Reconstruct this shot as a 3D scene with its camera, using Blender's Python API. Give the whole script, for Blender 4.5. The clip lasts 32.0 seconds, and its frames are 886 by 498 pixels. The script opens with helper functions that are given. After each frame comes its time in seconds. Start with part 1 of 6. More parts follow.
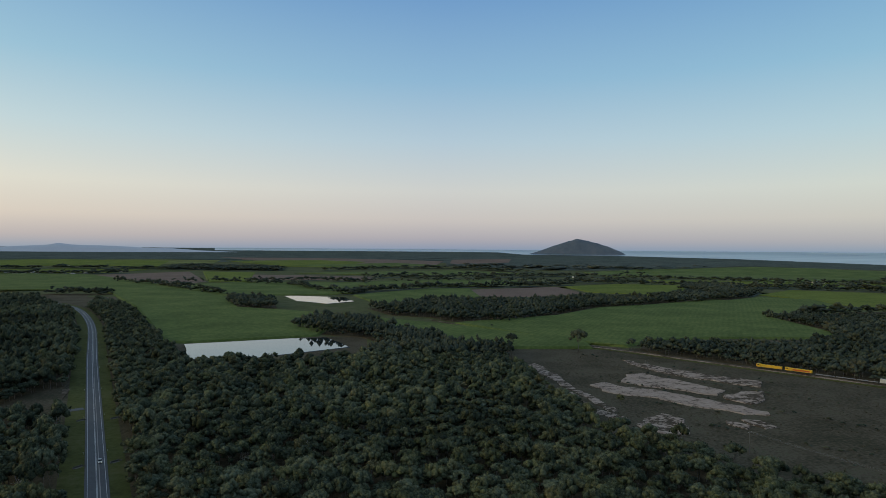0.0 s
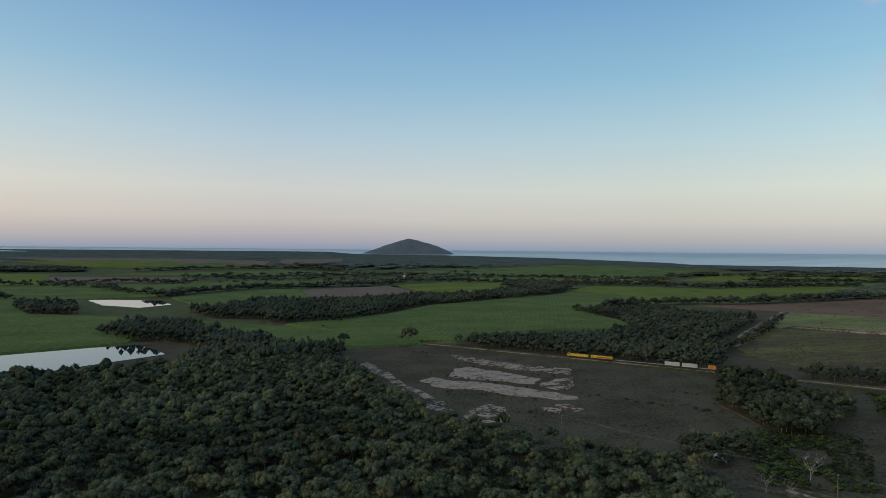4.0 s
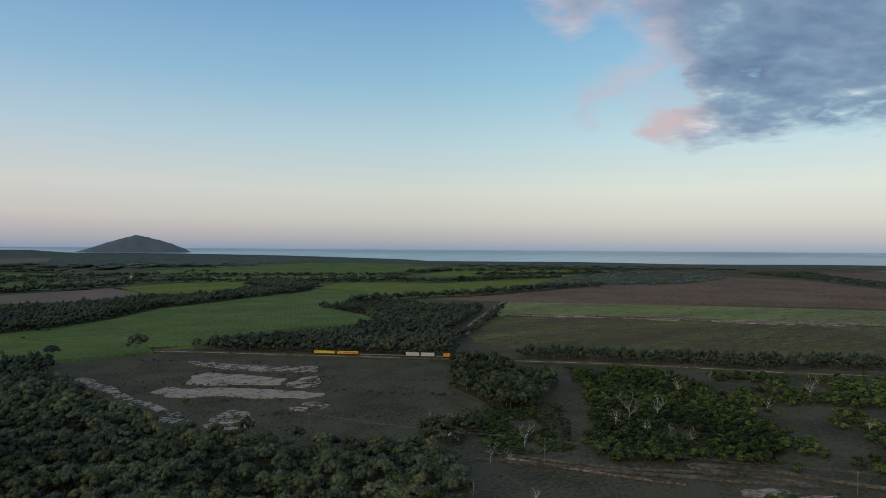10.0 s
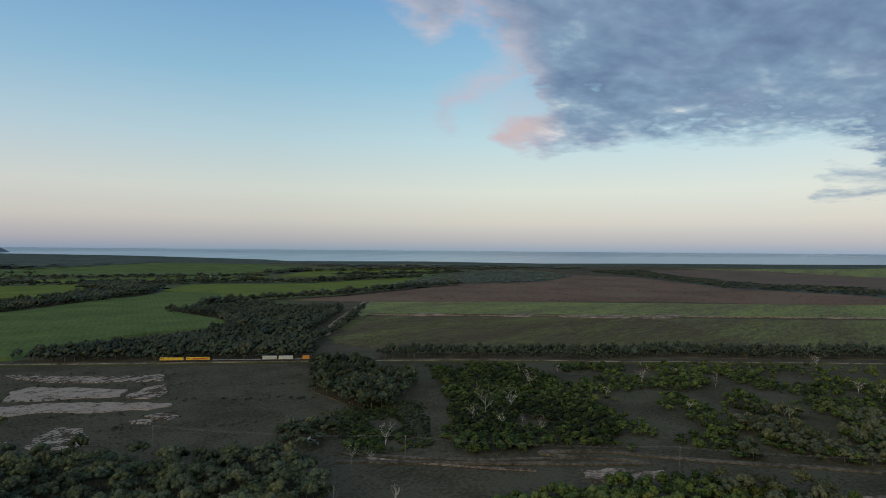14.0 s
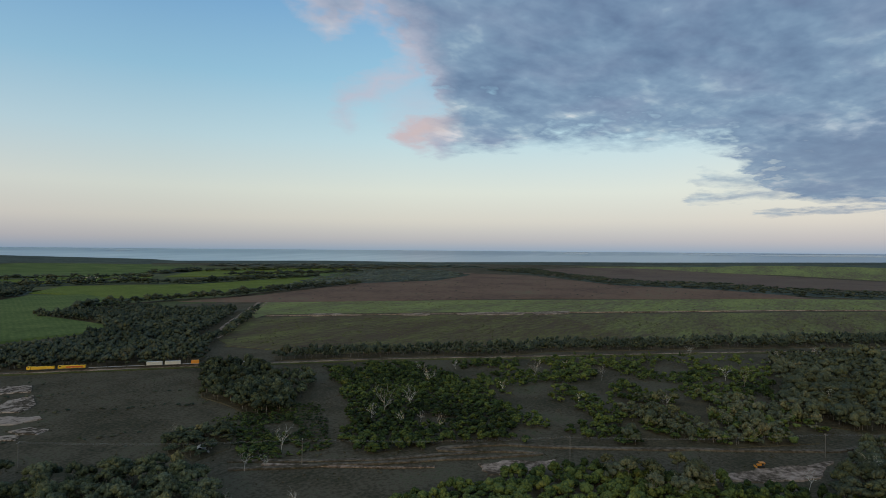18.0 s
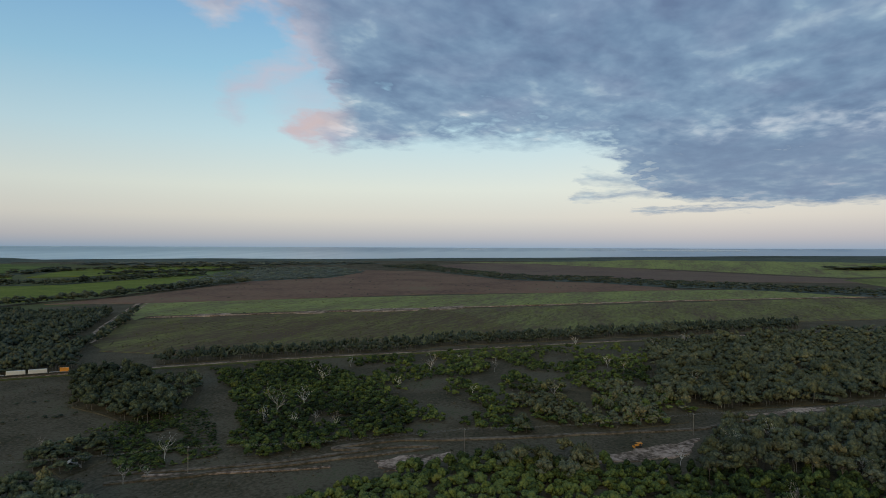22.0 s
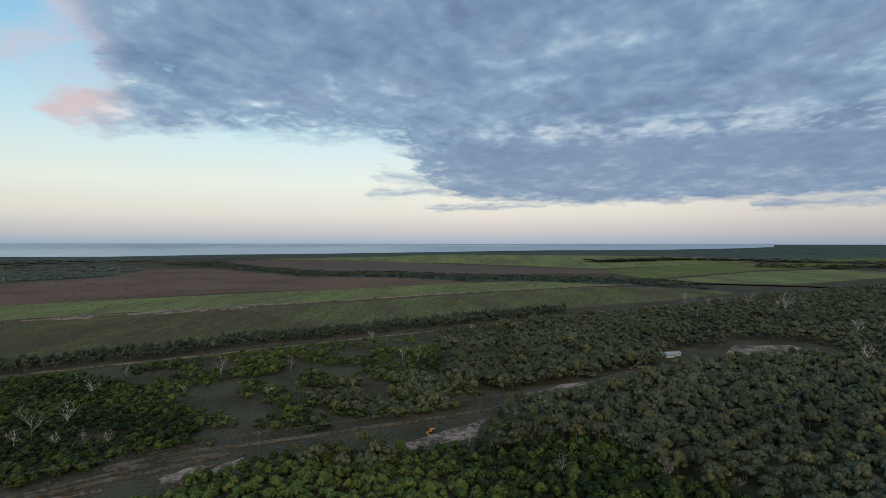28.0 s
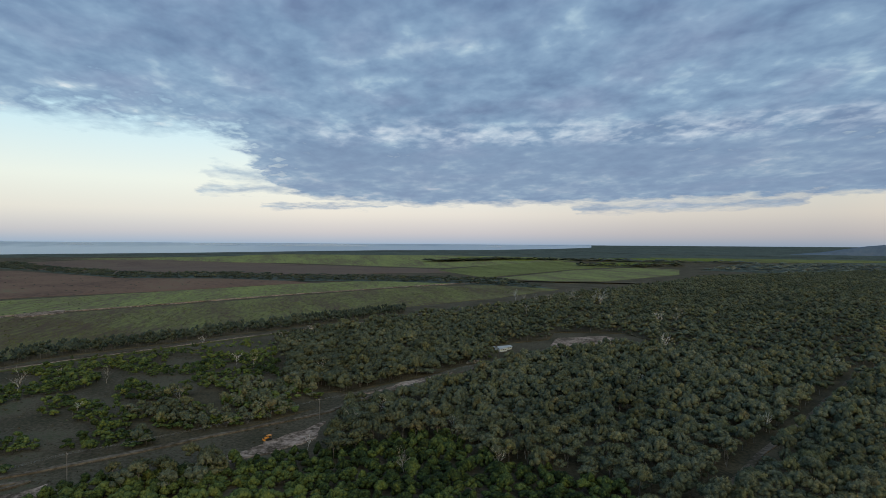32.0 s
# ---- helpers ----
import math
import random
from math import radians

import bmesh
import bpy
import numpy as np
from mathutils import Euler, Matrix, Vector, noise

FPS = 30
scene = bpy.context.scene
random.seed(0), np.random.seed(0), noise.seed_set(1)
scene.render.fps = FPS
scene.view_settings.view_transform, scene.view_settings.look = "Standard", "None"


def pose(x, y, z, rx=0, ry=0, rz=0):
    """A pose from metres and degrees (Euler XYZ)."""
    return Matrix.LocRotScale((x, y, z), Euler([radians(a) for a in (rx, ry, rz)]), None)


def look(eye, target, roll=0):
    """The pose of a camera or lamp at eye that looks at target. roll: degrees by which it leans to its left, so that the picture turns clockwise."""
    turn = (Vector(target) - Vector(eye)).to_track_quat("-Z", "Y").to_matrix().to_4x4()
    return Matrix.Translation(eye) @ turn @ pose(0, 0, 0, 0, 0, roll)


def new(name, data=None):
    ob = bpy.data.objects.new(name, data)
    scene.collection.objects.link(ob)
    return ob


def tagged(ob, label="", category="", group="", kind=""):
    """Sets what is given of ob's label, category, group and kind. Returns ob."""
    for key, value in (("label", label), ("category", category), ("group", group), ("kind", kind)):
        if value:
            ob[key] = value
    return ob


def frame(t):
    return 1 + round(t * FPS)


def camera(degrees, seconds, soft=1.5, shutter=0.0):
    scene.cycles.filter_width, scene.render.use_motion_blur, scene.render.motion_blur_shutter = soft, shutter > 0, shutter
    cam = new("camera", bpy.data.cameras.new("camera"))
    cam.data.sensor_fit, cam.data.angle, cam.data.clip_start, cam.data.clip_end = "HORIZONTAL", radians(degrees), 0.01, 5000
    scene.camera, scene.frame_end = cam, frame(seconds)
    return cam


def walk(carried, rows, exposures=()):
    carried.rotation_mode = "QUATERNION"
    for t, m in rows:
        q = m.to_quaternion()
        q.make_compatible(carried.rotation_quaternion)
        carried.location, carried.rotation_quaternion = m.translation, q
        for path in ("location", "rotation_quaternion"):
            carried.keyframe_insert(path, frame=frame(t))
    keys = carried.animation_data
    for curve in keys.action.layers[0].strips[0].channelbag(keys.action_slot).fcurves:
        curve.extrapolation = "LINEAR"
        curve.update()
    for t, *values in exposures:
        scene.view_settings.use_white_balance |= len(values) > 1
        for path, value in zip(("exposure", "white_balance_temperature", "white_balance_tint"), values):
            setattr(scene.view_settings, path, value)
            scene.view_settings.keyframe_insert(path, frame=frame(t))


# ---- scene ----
# The drone hovers 100 m above the road and turns to its right.
EYE = 100.0
cam = camera(71.63, 32.0, 0.6)
ROWS = [  # seconds, yaw, pitch, lean to the left
    (0, 0.00, 0.03, 0.44),
    (0.5, -1.95, 0.05, 0.45),
    (1, -3.89, 0.05, 0.47),
    (1.5, -5.85, 0.06, 0.48),
    (2, -7.79, 0.06, 0.48),
    (2.5, -9.74, 0.05, 0.46),
    (3, -11.67, 0.07, 0.48),
    (3.5, -13.61, 0.10, 0.51),
    (5.5, -21.42, 0.10, 0.61),
    (6, -23.34, 0.12, 0.62),
    (6.5, -25.31, 0.11, 0.60),
    (7, -27.27, 0.10, 0.54),
    (7.5, -29.23, 0.09, 0.48),
    (8, -31.15, 0.07, 0.45),
    (8.5, -33.10, 0.06, 0.42),
    (9, -35.02, 0.06, 0.41),
    (9.5, -36.98, 0.06, 0.40),
    (10, -38.90, 0.07, 0.41),
    (10.5, -40.87, 0.09, 0.44),
    (11, -42.76, 0.11, 0.49),
    (11.5, -44.50, 0.11, 0.53),
    (12, -46.26, 0.11, 0.54),
    (12.5, -47.94, 0.12, 0.56),
    (13, -49.43, 0.12, 0.54),
    (13.5, -50.64, 0.14, 0.51),
    (14, -51.81, 0.15, 0.48),
    (14.5, -53.00, 0.16, 0.49),
    (16.5, -57.66, 0.15, 0.52),
    (17, -58.85, 0.15, 0.52),
    (17.5, -60.02, 0.14, 0.50),
    (18, -61.21, 0.13, 0.48),
    (18.5, -62.40, 0.10, 0.46),
    (19, -63.64, 0.06, 0.44),
    (19.5, -64.82, 0.04, 0.42),
    (20, -66.01, 0.01, 0.41),
    (20.5, -67.21, -0.02, 0.35),
    (21, -68.43, -0.06, 0.30),
    (21.5, -69.67, -0.11, 0.26),
    (22, -70.96, -0.15, 0.22),
    (22.5, -72.38, -0.20, 0.17),
    (23, -73.81, -0.26, 0.13),
    (23.5, -75.28, -0.30, 0.09),
    (24, -76.77, -0.34, 0.07),
    (24.5, -78.34, -0.39, 0.07),
    (25, -79.95, -0.41, 0.07),
    (25.5, -81.56, -0.43, 0.08),
    (27.5, -88.03, -0.53, 0.11),
    (28, -89.75, -0.50, 0.09),
    (28.5, -91.49, -0.50, 0.09),
    (29, -93.22, -0.52, 0.09),
    (29.5, -94.95, -0.53, 0.13),
    (30, -96.72, -0.52, 0.16),
    (30.5, -98.57, -0.52, 0.21),
    (31, -100.41, -0.50, 0.26),
    (31.5, -102.40, -0.48, 0.32),
    (32, -104.51, -0.46, 0.39),
]
EXPOSURES = [(0.0, 0.0), (20.0, 0.0), (27.0, 0.16), (32.0, 0.24)]
walk(cam, [(t, pose(0, 0, EYE, 90 + pitch, 0, yaw) @ pose(0, 0, 0, 0, 0, roll)) for t, yaw, pitch, roll in ROWS], EXPOSURES)

# ---------------------------------------------------------------- dusk sky and sun
SUN_AZ, SUN_EL = radians(265), radians(4)
world = bpy.data.worlds.new("dusk_sky")
scene.world = world
world.use_nodes = True
wt = world.node_tree
wt.nodes.clear()


def wmath(op, a, b=None, c=None, clamp=False):
    n = wt.nodes.new("ShaderNodeMath")
    n.operation, n.use_clamp = op, clamp
    for i, v in enumerate((a, b, c)):
        if v is None:
            continue
        if isinstance(v, (int, float)):
            n.inputs[i].default_value = v
        else:
            wt.links.new(v, n.inputs[i])
    return n.outputs[0]


def wramp(fac, stops, interp="EASE"):
    n = wt.nodes.new("ShaderNodeValToRGB")
    n.color_ramp.interpolation = interp
    els = n.color_ramp.elements
    while len(els) < len(stops):
        els.new(0.5)
    for e, (p, c) in zip(els, stops):
        e.position = p
        e.color = (*c, 1) if isinstance(c, tuple) else (c, c, c, 1)
    wt.links.new(fac, n.inputs[0])
    return n.outputs[0]


def wmix(fac, a, b, blend="MIX"):
    n = wt.nodes.new("ShaderNodeMix")
    n.data_type, n.blend_type = "RGBA", blend
    for i, v in ((0, fac), (6, a), (7, b)):
        if isinstance(v, (int, float)):
            n.inputs[i].default_value = v
        elif isinstance(v, tuple):
            n.inputs[i].default_value = (*v, 1)
        else:
            wt.links.new(v, n.inputs[i])
    return n.outputs[2]


def srgb(r, g, b):
    return tuple((v / 255 / 12.92) if v < 10 else ((v / 255 + 0.055) / 1.055) ** 2.4 for v in (r, g, b))


coord = wt.nodes.new("ShaderNodeTexCoord")
sep = wt.nodes.new("ShaderNodeSeparateXYZ")
wt.links.new(coord.outputs["Generated"], sep.inputs[0])
sx, sy, sz = sep.outputs
az = wmath("DIVIDE", wmath("ARCTAN2", sx, sy), math.pi * 2)          # turns, -0.5 to 0.5
az = wmath("FRACT", wmath("ADD", az, 1.0))                             # 0 to 1, clockwise from ahead
el = wmath("DIVIDE", wmath("ARCSINE", sz), math.pi / 2)                # -1 to 1
el01 = wmath("MAXIMUM", el, 0.0)
clear = wramp(el01, [(0.0, srgb(146, 162, 182)), (0.010, srgb(181, 179, 184)), (0.03, srgb(210, 205, 198)), (0.06, srgb(216, 219, 212)),
                     (0.11, srgb(188, 212, 222)), (0.17, srgb(150, 193, 219)), (0.26, srgb(112, 160, 207)), (0.5, srgb(104, 136, 180)), (1.0, srgb(112, 134, 165))], "LINEAR")
side = wramp(az, [(0.0, (1.01, 1.0, 1.05)), (0.1, (1.02, 1.06, 1.06)), (0.16, (1.14, 1.18, 1.16)), (0.22, (1.18, 1.22, 1.22)), (0.26, (1.24, 1.24, 1.22)), (0.30, 1.18), (0.34, 1.02), (0.38, 0.95), (0.5, (1.7, 1.4, 1.1)), (0.7, (3.0, 2.0, 1.0)), (0.8, (2.4, 1.7, 1.0)), (0.9, (1.20, 1.14, 1.08)), (1.0, (1.01, 1.0, 1.05))], "LINEAR")
clear = wmix(1.0, clear, side, "MULTIPLY")
nish = wt.nodes.new("ShaderNodeTexSky")
nish.sky_type, nish.sun_disc, nish.sun_elevation, nish.sun_rotation = "NISHITA", False, SUN_EL, SUN_AZ
nish.dust_density = 2.0
glow = wmix(1.0, nish.outputs[0], (0.10, 0.10, 0.10), "MULTIPLY")
clear = wmix(0.15, clear, glow)
# a sheet of altocumulus, flat overhead, with its own uneven edge
over = wmath("ADD", wmath("MAXIMUM", sz, 0.0), 0.13)
plane = wt.nodes.new("ShaderNodeCombineXYZ")
wt.links.new(wmath("DIVIDE", sx, over), plane.inputs[0])
wt.links.new(wmath("DIVIDE", sy, over), plane.inputs[1])


def wnoise(scale, detail, rough, dist=0.0, stretch=None, seed=0.0):
    n = wt.nodes.new("ShaderNodeTexNoise")
    n.inputs["Scale"].default_value, n.inputs["Detail"].default_value = scale, detail
    n.inputs["Roughness"].default_value, n.inputs["Distortion"].default_value = rough, dist
    m = wt.nodes.new("ShaderNodeMapping")
    m.inputs["Location"].default_value = (seed, seed * 0.7, 0)
    if stretch:
        m.inputs["Rotation"].default_value = (0, 0, stretch[0])
        m.inputs["Scale"].default_value = (stretch[1], stretch[2], 1)
    wt.links.new(plane.outputs[0], m.inputs[0])
    wt.links.new(m.outputs[0], n.inputs["Vector"])
    return n.outputs["Fac"]


def centred(a):
    return wmath("SUBTRACT", a, 0.5)


def bearing_ramp(stops, full=1.0):
    """A value that changes with the bearing, given at degrees."""
    return wramp(wmath("DIVIDE", warp_a, 360.0), [(a / 360, v / full) for a, v in stops], "LINEAR")


def streak(a0, e0, a1, e1, radius):
    """A soft cloud streak between two directions in degrees: 1 on its line, 0 at its rim."""
    da, de = a1 - a0, e1 - e0
    pa, pe = wmath("SUBTRACT", warp_a, a0), wmath("SUBTRACT", warp_e, e0)
    t = wmath("ADD", wmath("MULTIPLY", pa, da / (da * da + de * de)), wmath("MULTIPLY", pe, de / (da * da + de * de)), clamp=True)
    ra, re = wmath("SUBTRACT", pa, wmath("MULTIPLY", t, da)), wmath("SUBTRACT", pe, wmath("MULTIPLY", t, de))
    d = wmath("SQRT", wmath("ADD", wmath("MULTIPLY", ra, ra), wmath("MULTIPLY", re, re)))
    return wmath("SUBTRACT", 1.0, wmath("DIVIDE", d, radius), clamp=True)


def largest(*values):
    out = values[0]
    for v in values[1:]:
        out = wmath("MAXIMUM", out, v)
    return out


broad, puff, cells = wnoise(1.3, 4, 0.55), wnoise(3.4, 4, 0.52, 0.2, (radians(25), 1.0, 1.2), seed=3.0), wnoise(9.0, 3, 0.50, 0.2, (radians(30), 1.0, 1.3), seed=8.0)
warp_a = wmath("ADD", wmath("MULTIPLY", az, 360.0), wmath("MULTIPLY", centred(wnoise(4.0, 5, 0.6, seed=11.0)), 5.0))
warp_e = wmath("ADD", wmath("MULTIPLY", el, 90.0), wmath("MULTIPLY", centred(wnoise(4.5, 6, 0.62, seed=17.0)), wmath("MULTIPLY_ADD", el01, 26.0, 0.6)))
low = bearing_ramp([(0, 90), (30, 42), (42, 26), (47, 21.2), (51.2, 17.8), (53.2, 20.6), (54.9, 19.4), (57.6, 16.4), (59.5, 15.4), (61, 13.6), (62, 11.4), (63.5, 10.2), (66.8, 9.9), (74.7, 9.4), (79.8, 9.5),
                    (83.6, 9.5), (86.5, 8.2), (89, 5.2), (92, 4.4), (101.8, 3.9), (118, 4.1), (140, 4.5), (200, 9), (223, 54), (252, 90), (360, 90)], 90.0)
depth = wmath("SUBTRACT", warp_e, wmath("MULTIPLY", low, 90.0))                 # degrees inside the sheet's edge
sheet = wmath("MULTIPLY", wmath("ADD", depth, 0.5), bearing_ramp([(0, 0.35), (60, 0.45), (66, 0.6), (84, 0.7), (90, 1.6), (140, 1.6), (200, 0.4), (360, 0.35)]), clamp=True)
hook = streak(58.3, 10.7, 64.5, 12.8, 1.9)
arm = wmath("MULTIPLY", streak(61.0, 10.9, 69.0, 12.0, 2.6), 2.0, clamp=True)
wisp = largest(streak(58.0, 16.6, 52.6, 13.7, 1.9), wmath("MULTIPLY", streak(52.6, 13.7, 51.8, 11.6, 1.5), 0.6))
veil = wmath("MULTIPLY", streak(57.5, 13.4, 63.0, 14.6, 3.0), 0.4)
below = largest(streak(84.0, 6.3, 91.0, 5.6, 0.9), streak(83.0, 4.6, 92.0, 5.0, 0.6), wmath("MULTIPLY", streak(117.0, 3.3, 135.0, 3.7, 0.6), 1.2), streak(88.0, 3.3, 99.0, 3.5, 0.35))
firm = wmath("MULTIPLY_ADD", wmath("ADD", wmath("MULTIPLY", puff, 0.55), wmath("MULTIPLY", cells, 0.45)), 6.0, wmath("MULTIPLY_ADD", wmath("MINIMUM", wmath("MAXIMUM", depth, 0.0), 7.0), 0.2, -2.2), clamp=True)
bank = wmath("MULTIPLY", bearing_ramp([(0, 0.0), (85, 0.0), (91, 1.0), (200, 1.0), (230, 0.0), (360, 0.0)]), wramp(wmath("DIVIDE", warp_e, 90.0), [(0.0, 1.0), (0.088, 1.0), (0.112, 0.0), (1.0, 0.0)]))
cover = wmath("MULTIPLY", sheet, wmath("MAXIMUM", firm, bank))
cover = largest(cover, arm, wmath("MULTIPLY", hook, 1.5, clamp=True), wmath("MULTIPLY", wisp, 0.75), veil, wmath("MULTIPLY", below, 0.7, clamp=True))
cover = wmath("MULTIPLY", cover, 0.96)
shade = bearing_ramp([(0, 0.0), (62, 0.03), (67, -0.07), (84, -0.10), (97, -0.03), (118, -0.02), (140, -0.06), (200, 0.0), (360, 0.0)])
tone = wmath("ADD", wmath("ADD", wmath("MULTIPLY", cells, 0.40), wmath("MULTIPLY", puff, 0.60)), wmath("ADD", shade, wmath("MULTIPLY_ADD", centred(broad), 0.5, -0.035)))
thin = wmath("MULTIPLY", wmath("SUBTRACT", 1.0, wmath("DIVIDE", wmath("MAXIMUM", depth, 0.0), 5.0), clamp=True), 0.09)
tone = wmath("ADD", wmath("ADD", tone, thin), wramp(el, [(0.0, 0.06), (0.12, 0.05), (0.2, 0.0), (1.0, 0.0)], "LINEAR"))
cloud = wramp(tone, [(0.30, srgb(99, 121, 152)), (0.45, srgb(113, 138, 167)), (0.58, srgb(128, 154, 180)), (0.69, srgb(156, 180, 197)), (0.80, srgb(206, 216, 220))], "LINEAR")
mauve = wmath("MULTIPLY_ADD", wnoise(2.6, 3, 0.5, seed=23.0), 3.2, -1.5, clamp=True)
cloud = wmix(wmath("MULTIPLY", mauve, 0.8), cloud, (1.16, 0.99, 0.99), "MULTIPLY")
cloud = wmix(wmath("MULTIPLY", bank, 0.6), cloud, srgb(112, 133, 162))
lit = wmath("MULTIPLY", bearing_ramp([(0, 0.0), (88, 0.0), (96, 1.0), (135, 1.0), (150, 0.0), (360, 0.0)]), wramp(wmath("DIVIDE", warp_e, 90.0), [(0.0, 0.0), (0.098, 0.0), (0.112, 1.0), (0.128, 0.0), (1.0, 0.0)]))
cloud = wmix(wmath("MULTIPLY", lit, wmath("MULTIPLY_ADD", wmath("ADD", wmath("MULTIPLY", puff, 0.5), wmath("MULTIPLY", cells, 0.5)), 3.4, -1.45, clamp=True)), cloud, srgb(196, 204, 214))
rose = bearing_ramp([(0, 0.6), (47, 0.75), (56, 1.0), (59.5, 0.9), (63.0, 0.0), (360, 0.0)])
cloud = wmix(wmath("MULTIPLY", rose, wmath("SUBTRACT", 1.0, wmath("DIVIDE", wmath("MAXIMUM", depth, 0.0), 6.5), clamp=True)), cloud, wmix(hook, srgb(192, 190, 204), srgb(206, 187, 187)))
sky = wmix(cover, clear, cloud)
background = wt.nodes.new("ShaderNodeBackground")
background.inputs["Strength"].default_value = 1.0
wt.links.new(sky, background.inputs["Color"])
wout = wt.nodes.new("ShaderNodeOutputWorld")
wt.links.new(background.outputs[0], wout.inputs[0])

sun = new("sun", bpy.data.lights.new("sun", "SUN"))
sun.data.energy, sun.data.angle, sun.data.color = 0.55, radians(25), (1.0, 0.76, 0.52)
sun.matrix_world = look((0, 0, 0), (-math.sin(SUN_AZ) * math.cos(radians(18)), -math.cos(SUN_AZ) * math.cos(radians(18)), -math.sin(radians(18))))


# ---------------------------------------------------------------- materials
def material(name, stops, scale=0.05, fine=1.5, rough=0.95, bump=0.0, rows=None, island=0.0, spec=0.04, each=0.0, mixin=0.5, stretch=(1, 1, 1), turn=0.0, tone=0.0, gain=1.0, hues=None):
    """Noise at two scales between the colours of stops; rows: (turn, spacing, strength) of planted rows."""
    m = bpy.data.materials.new(name)
    m.use_nodes = True
    t = m.node_tree
    b = t.nodes["Principled BSDF"]
    b.inputs["Roughness"].default_value = rough
    b.inputs["Specular IOR Level"].default_value = spec
    tc = t.nodes.new("ShaderNodeTexCoord")
    mp = t.nodes.new("ShaderNodeMapping")
    mp.inputs["Scale"].default_value = stretch
    mp.inputs["Rotation"].default_value = (0, 0, radians(turn))
    place = t.nodes.new("ShaderNodeNewGeometry").outputs["Position"] if hues else tc.outputs["Object"]
    t.links.new(place, mp.inputs[0])

    def noise_at(s, detail):
        n = t.nodes.new("ShaderNodeTexNoise")
        n.inputs["Scale"].default_value, n.inputs["Detail"].default_value, n.inputs["Roughness"].default_value = s, detail, 0.62
        t.links.new(mp.outputs[0], n.inputs["Vector"])
        return n.outputs["Fac"]

    def calc(op, a, c):
        n = t.nodes.new("ShaderNodeMath")
        n.operation = op
        for i, v in enumerate((a, c)):
            if isinstance(v, (int, float)):
                n.inputs[i].default_value = v
            else:
                t.links.new(v, n.inputs[i])
        return n.outputs[0]

    f = calc("ADD", calc("MULTIPLY", noise_at(scale, 4), 1 - mixin), calc("MULTIPLY", noise_at(fine, 3), mixin))
    if gain != 1.0:
        f = calc("ADD", calc("MULTIPLY", calc("SUBTRACT", f, 0.5), gain), 0.5)
    if rows:
        along, spacing, strength = rows
        mp2 = t.nodes.new("ShaderNodeMapping")
        mp2.inputs["Rotation"].default_value = (0, 0, radians(along))
        t.links.new(tc.outputs["Object"], mp2.inputs[0])
        w = t.nodes.new("ShaderNodeTexWave")
        w.inputs["Scale"].default_value, w.inputs["Distortion"].default_value, w.inputs["Detail"].default_value = 0.314 / spacing, 3.0, 2
        w.inputs["Detail Scale"].default_value = 0.5
        t.links.new(mp2.outputs[0], w.inputs["Vector"])
        f = calc("ADD", f, calc("MULTIPLY", calc("SUBTRACT", w.outputs["Fac"], 0.5), strength))
    if island:
        g = t.nodes.new("ShaderNodeNewGeometry")
        f = calc("ADD", f, calc("MULTIPLY", calc("SUBTRACT", g.outputs["Random Per Island"], 0.5), island))
    if each:
        oi = t.nodes.new("ShaderNodeObjectInfo")
        f = calc("ADD", f, calc("MULTIPLY", calc("SUBTRACT", oi.outputs["Random"], 0.5), each))
    if tone:
        at = t.nodes.new("ShaderNodeAttribute")
        at.attribute_name = "tone"
        f = calc("ADD", f, calc("MULTIPLY", at.outputs["Fac"], tone))
    r = t.nodes.new("ShaderNodeValToRGB")
    els = r.color_ramp.elements
    while len(els) < len(stops):
        els.new(0.5)
    for e, (p, c) in zip(els, stops):
        e.position, e.color = p, (*c, 1)
    t.links.new(f, r.inputs[0])
    colour = r.outputs[0]
    if hues:
        at = t.nodes.new("ShaderNodeAttribute")
        at.attribute_name = "hue"
        oi = t.nodes.new("ShaderNodeObjectInfo")
        r2 = t.nodes.new("ShaderNodeValToRGB")
        els = r2.color_ramp.elements
        while len(els) < len(hues):
            els.new(0.5)
        for e, (p, c) in zip(els, hues):
            e.position, e.color = p, (*c, 1)
        t.links.new(calc("FRACT", calc("ADD", at.outputs["Fac"], oi.outputs["Random"]), 0), r2.inputs[0])
        mx = t.nodes.new("ShaderNodeMix")
        mx.data_type, mx.blend_type = "RGBA", "MULTIPLY"
        mx.inputs[0].default_value = 1.0
        t.links.new(colour, mx.inputs[6])
        t.links.new(r2.outputs[0], mx.inputs[7])
        colour = mx.outputs[2]
    t.links.new(colour, b.inputs["Base Color"])
    if bump:
        bp = t.nodes.new("ShaderNodeBump")
        bp.inputs["Strength"].default_value, bp.inputs["Distance"].default_value = 0.6, bump
        t.links.new(f, bp.inputs["Height"])
        t.links.new(bp.outputs[0], b.inputs["Normal"])
    return m


def blend3(a, b, c, lo=0.35, mid=0.5, hi=0.65):
    return [(lo, a), (mid, b), (hi, c)]


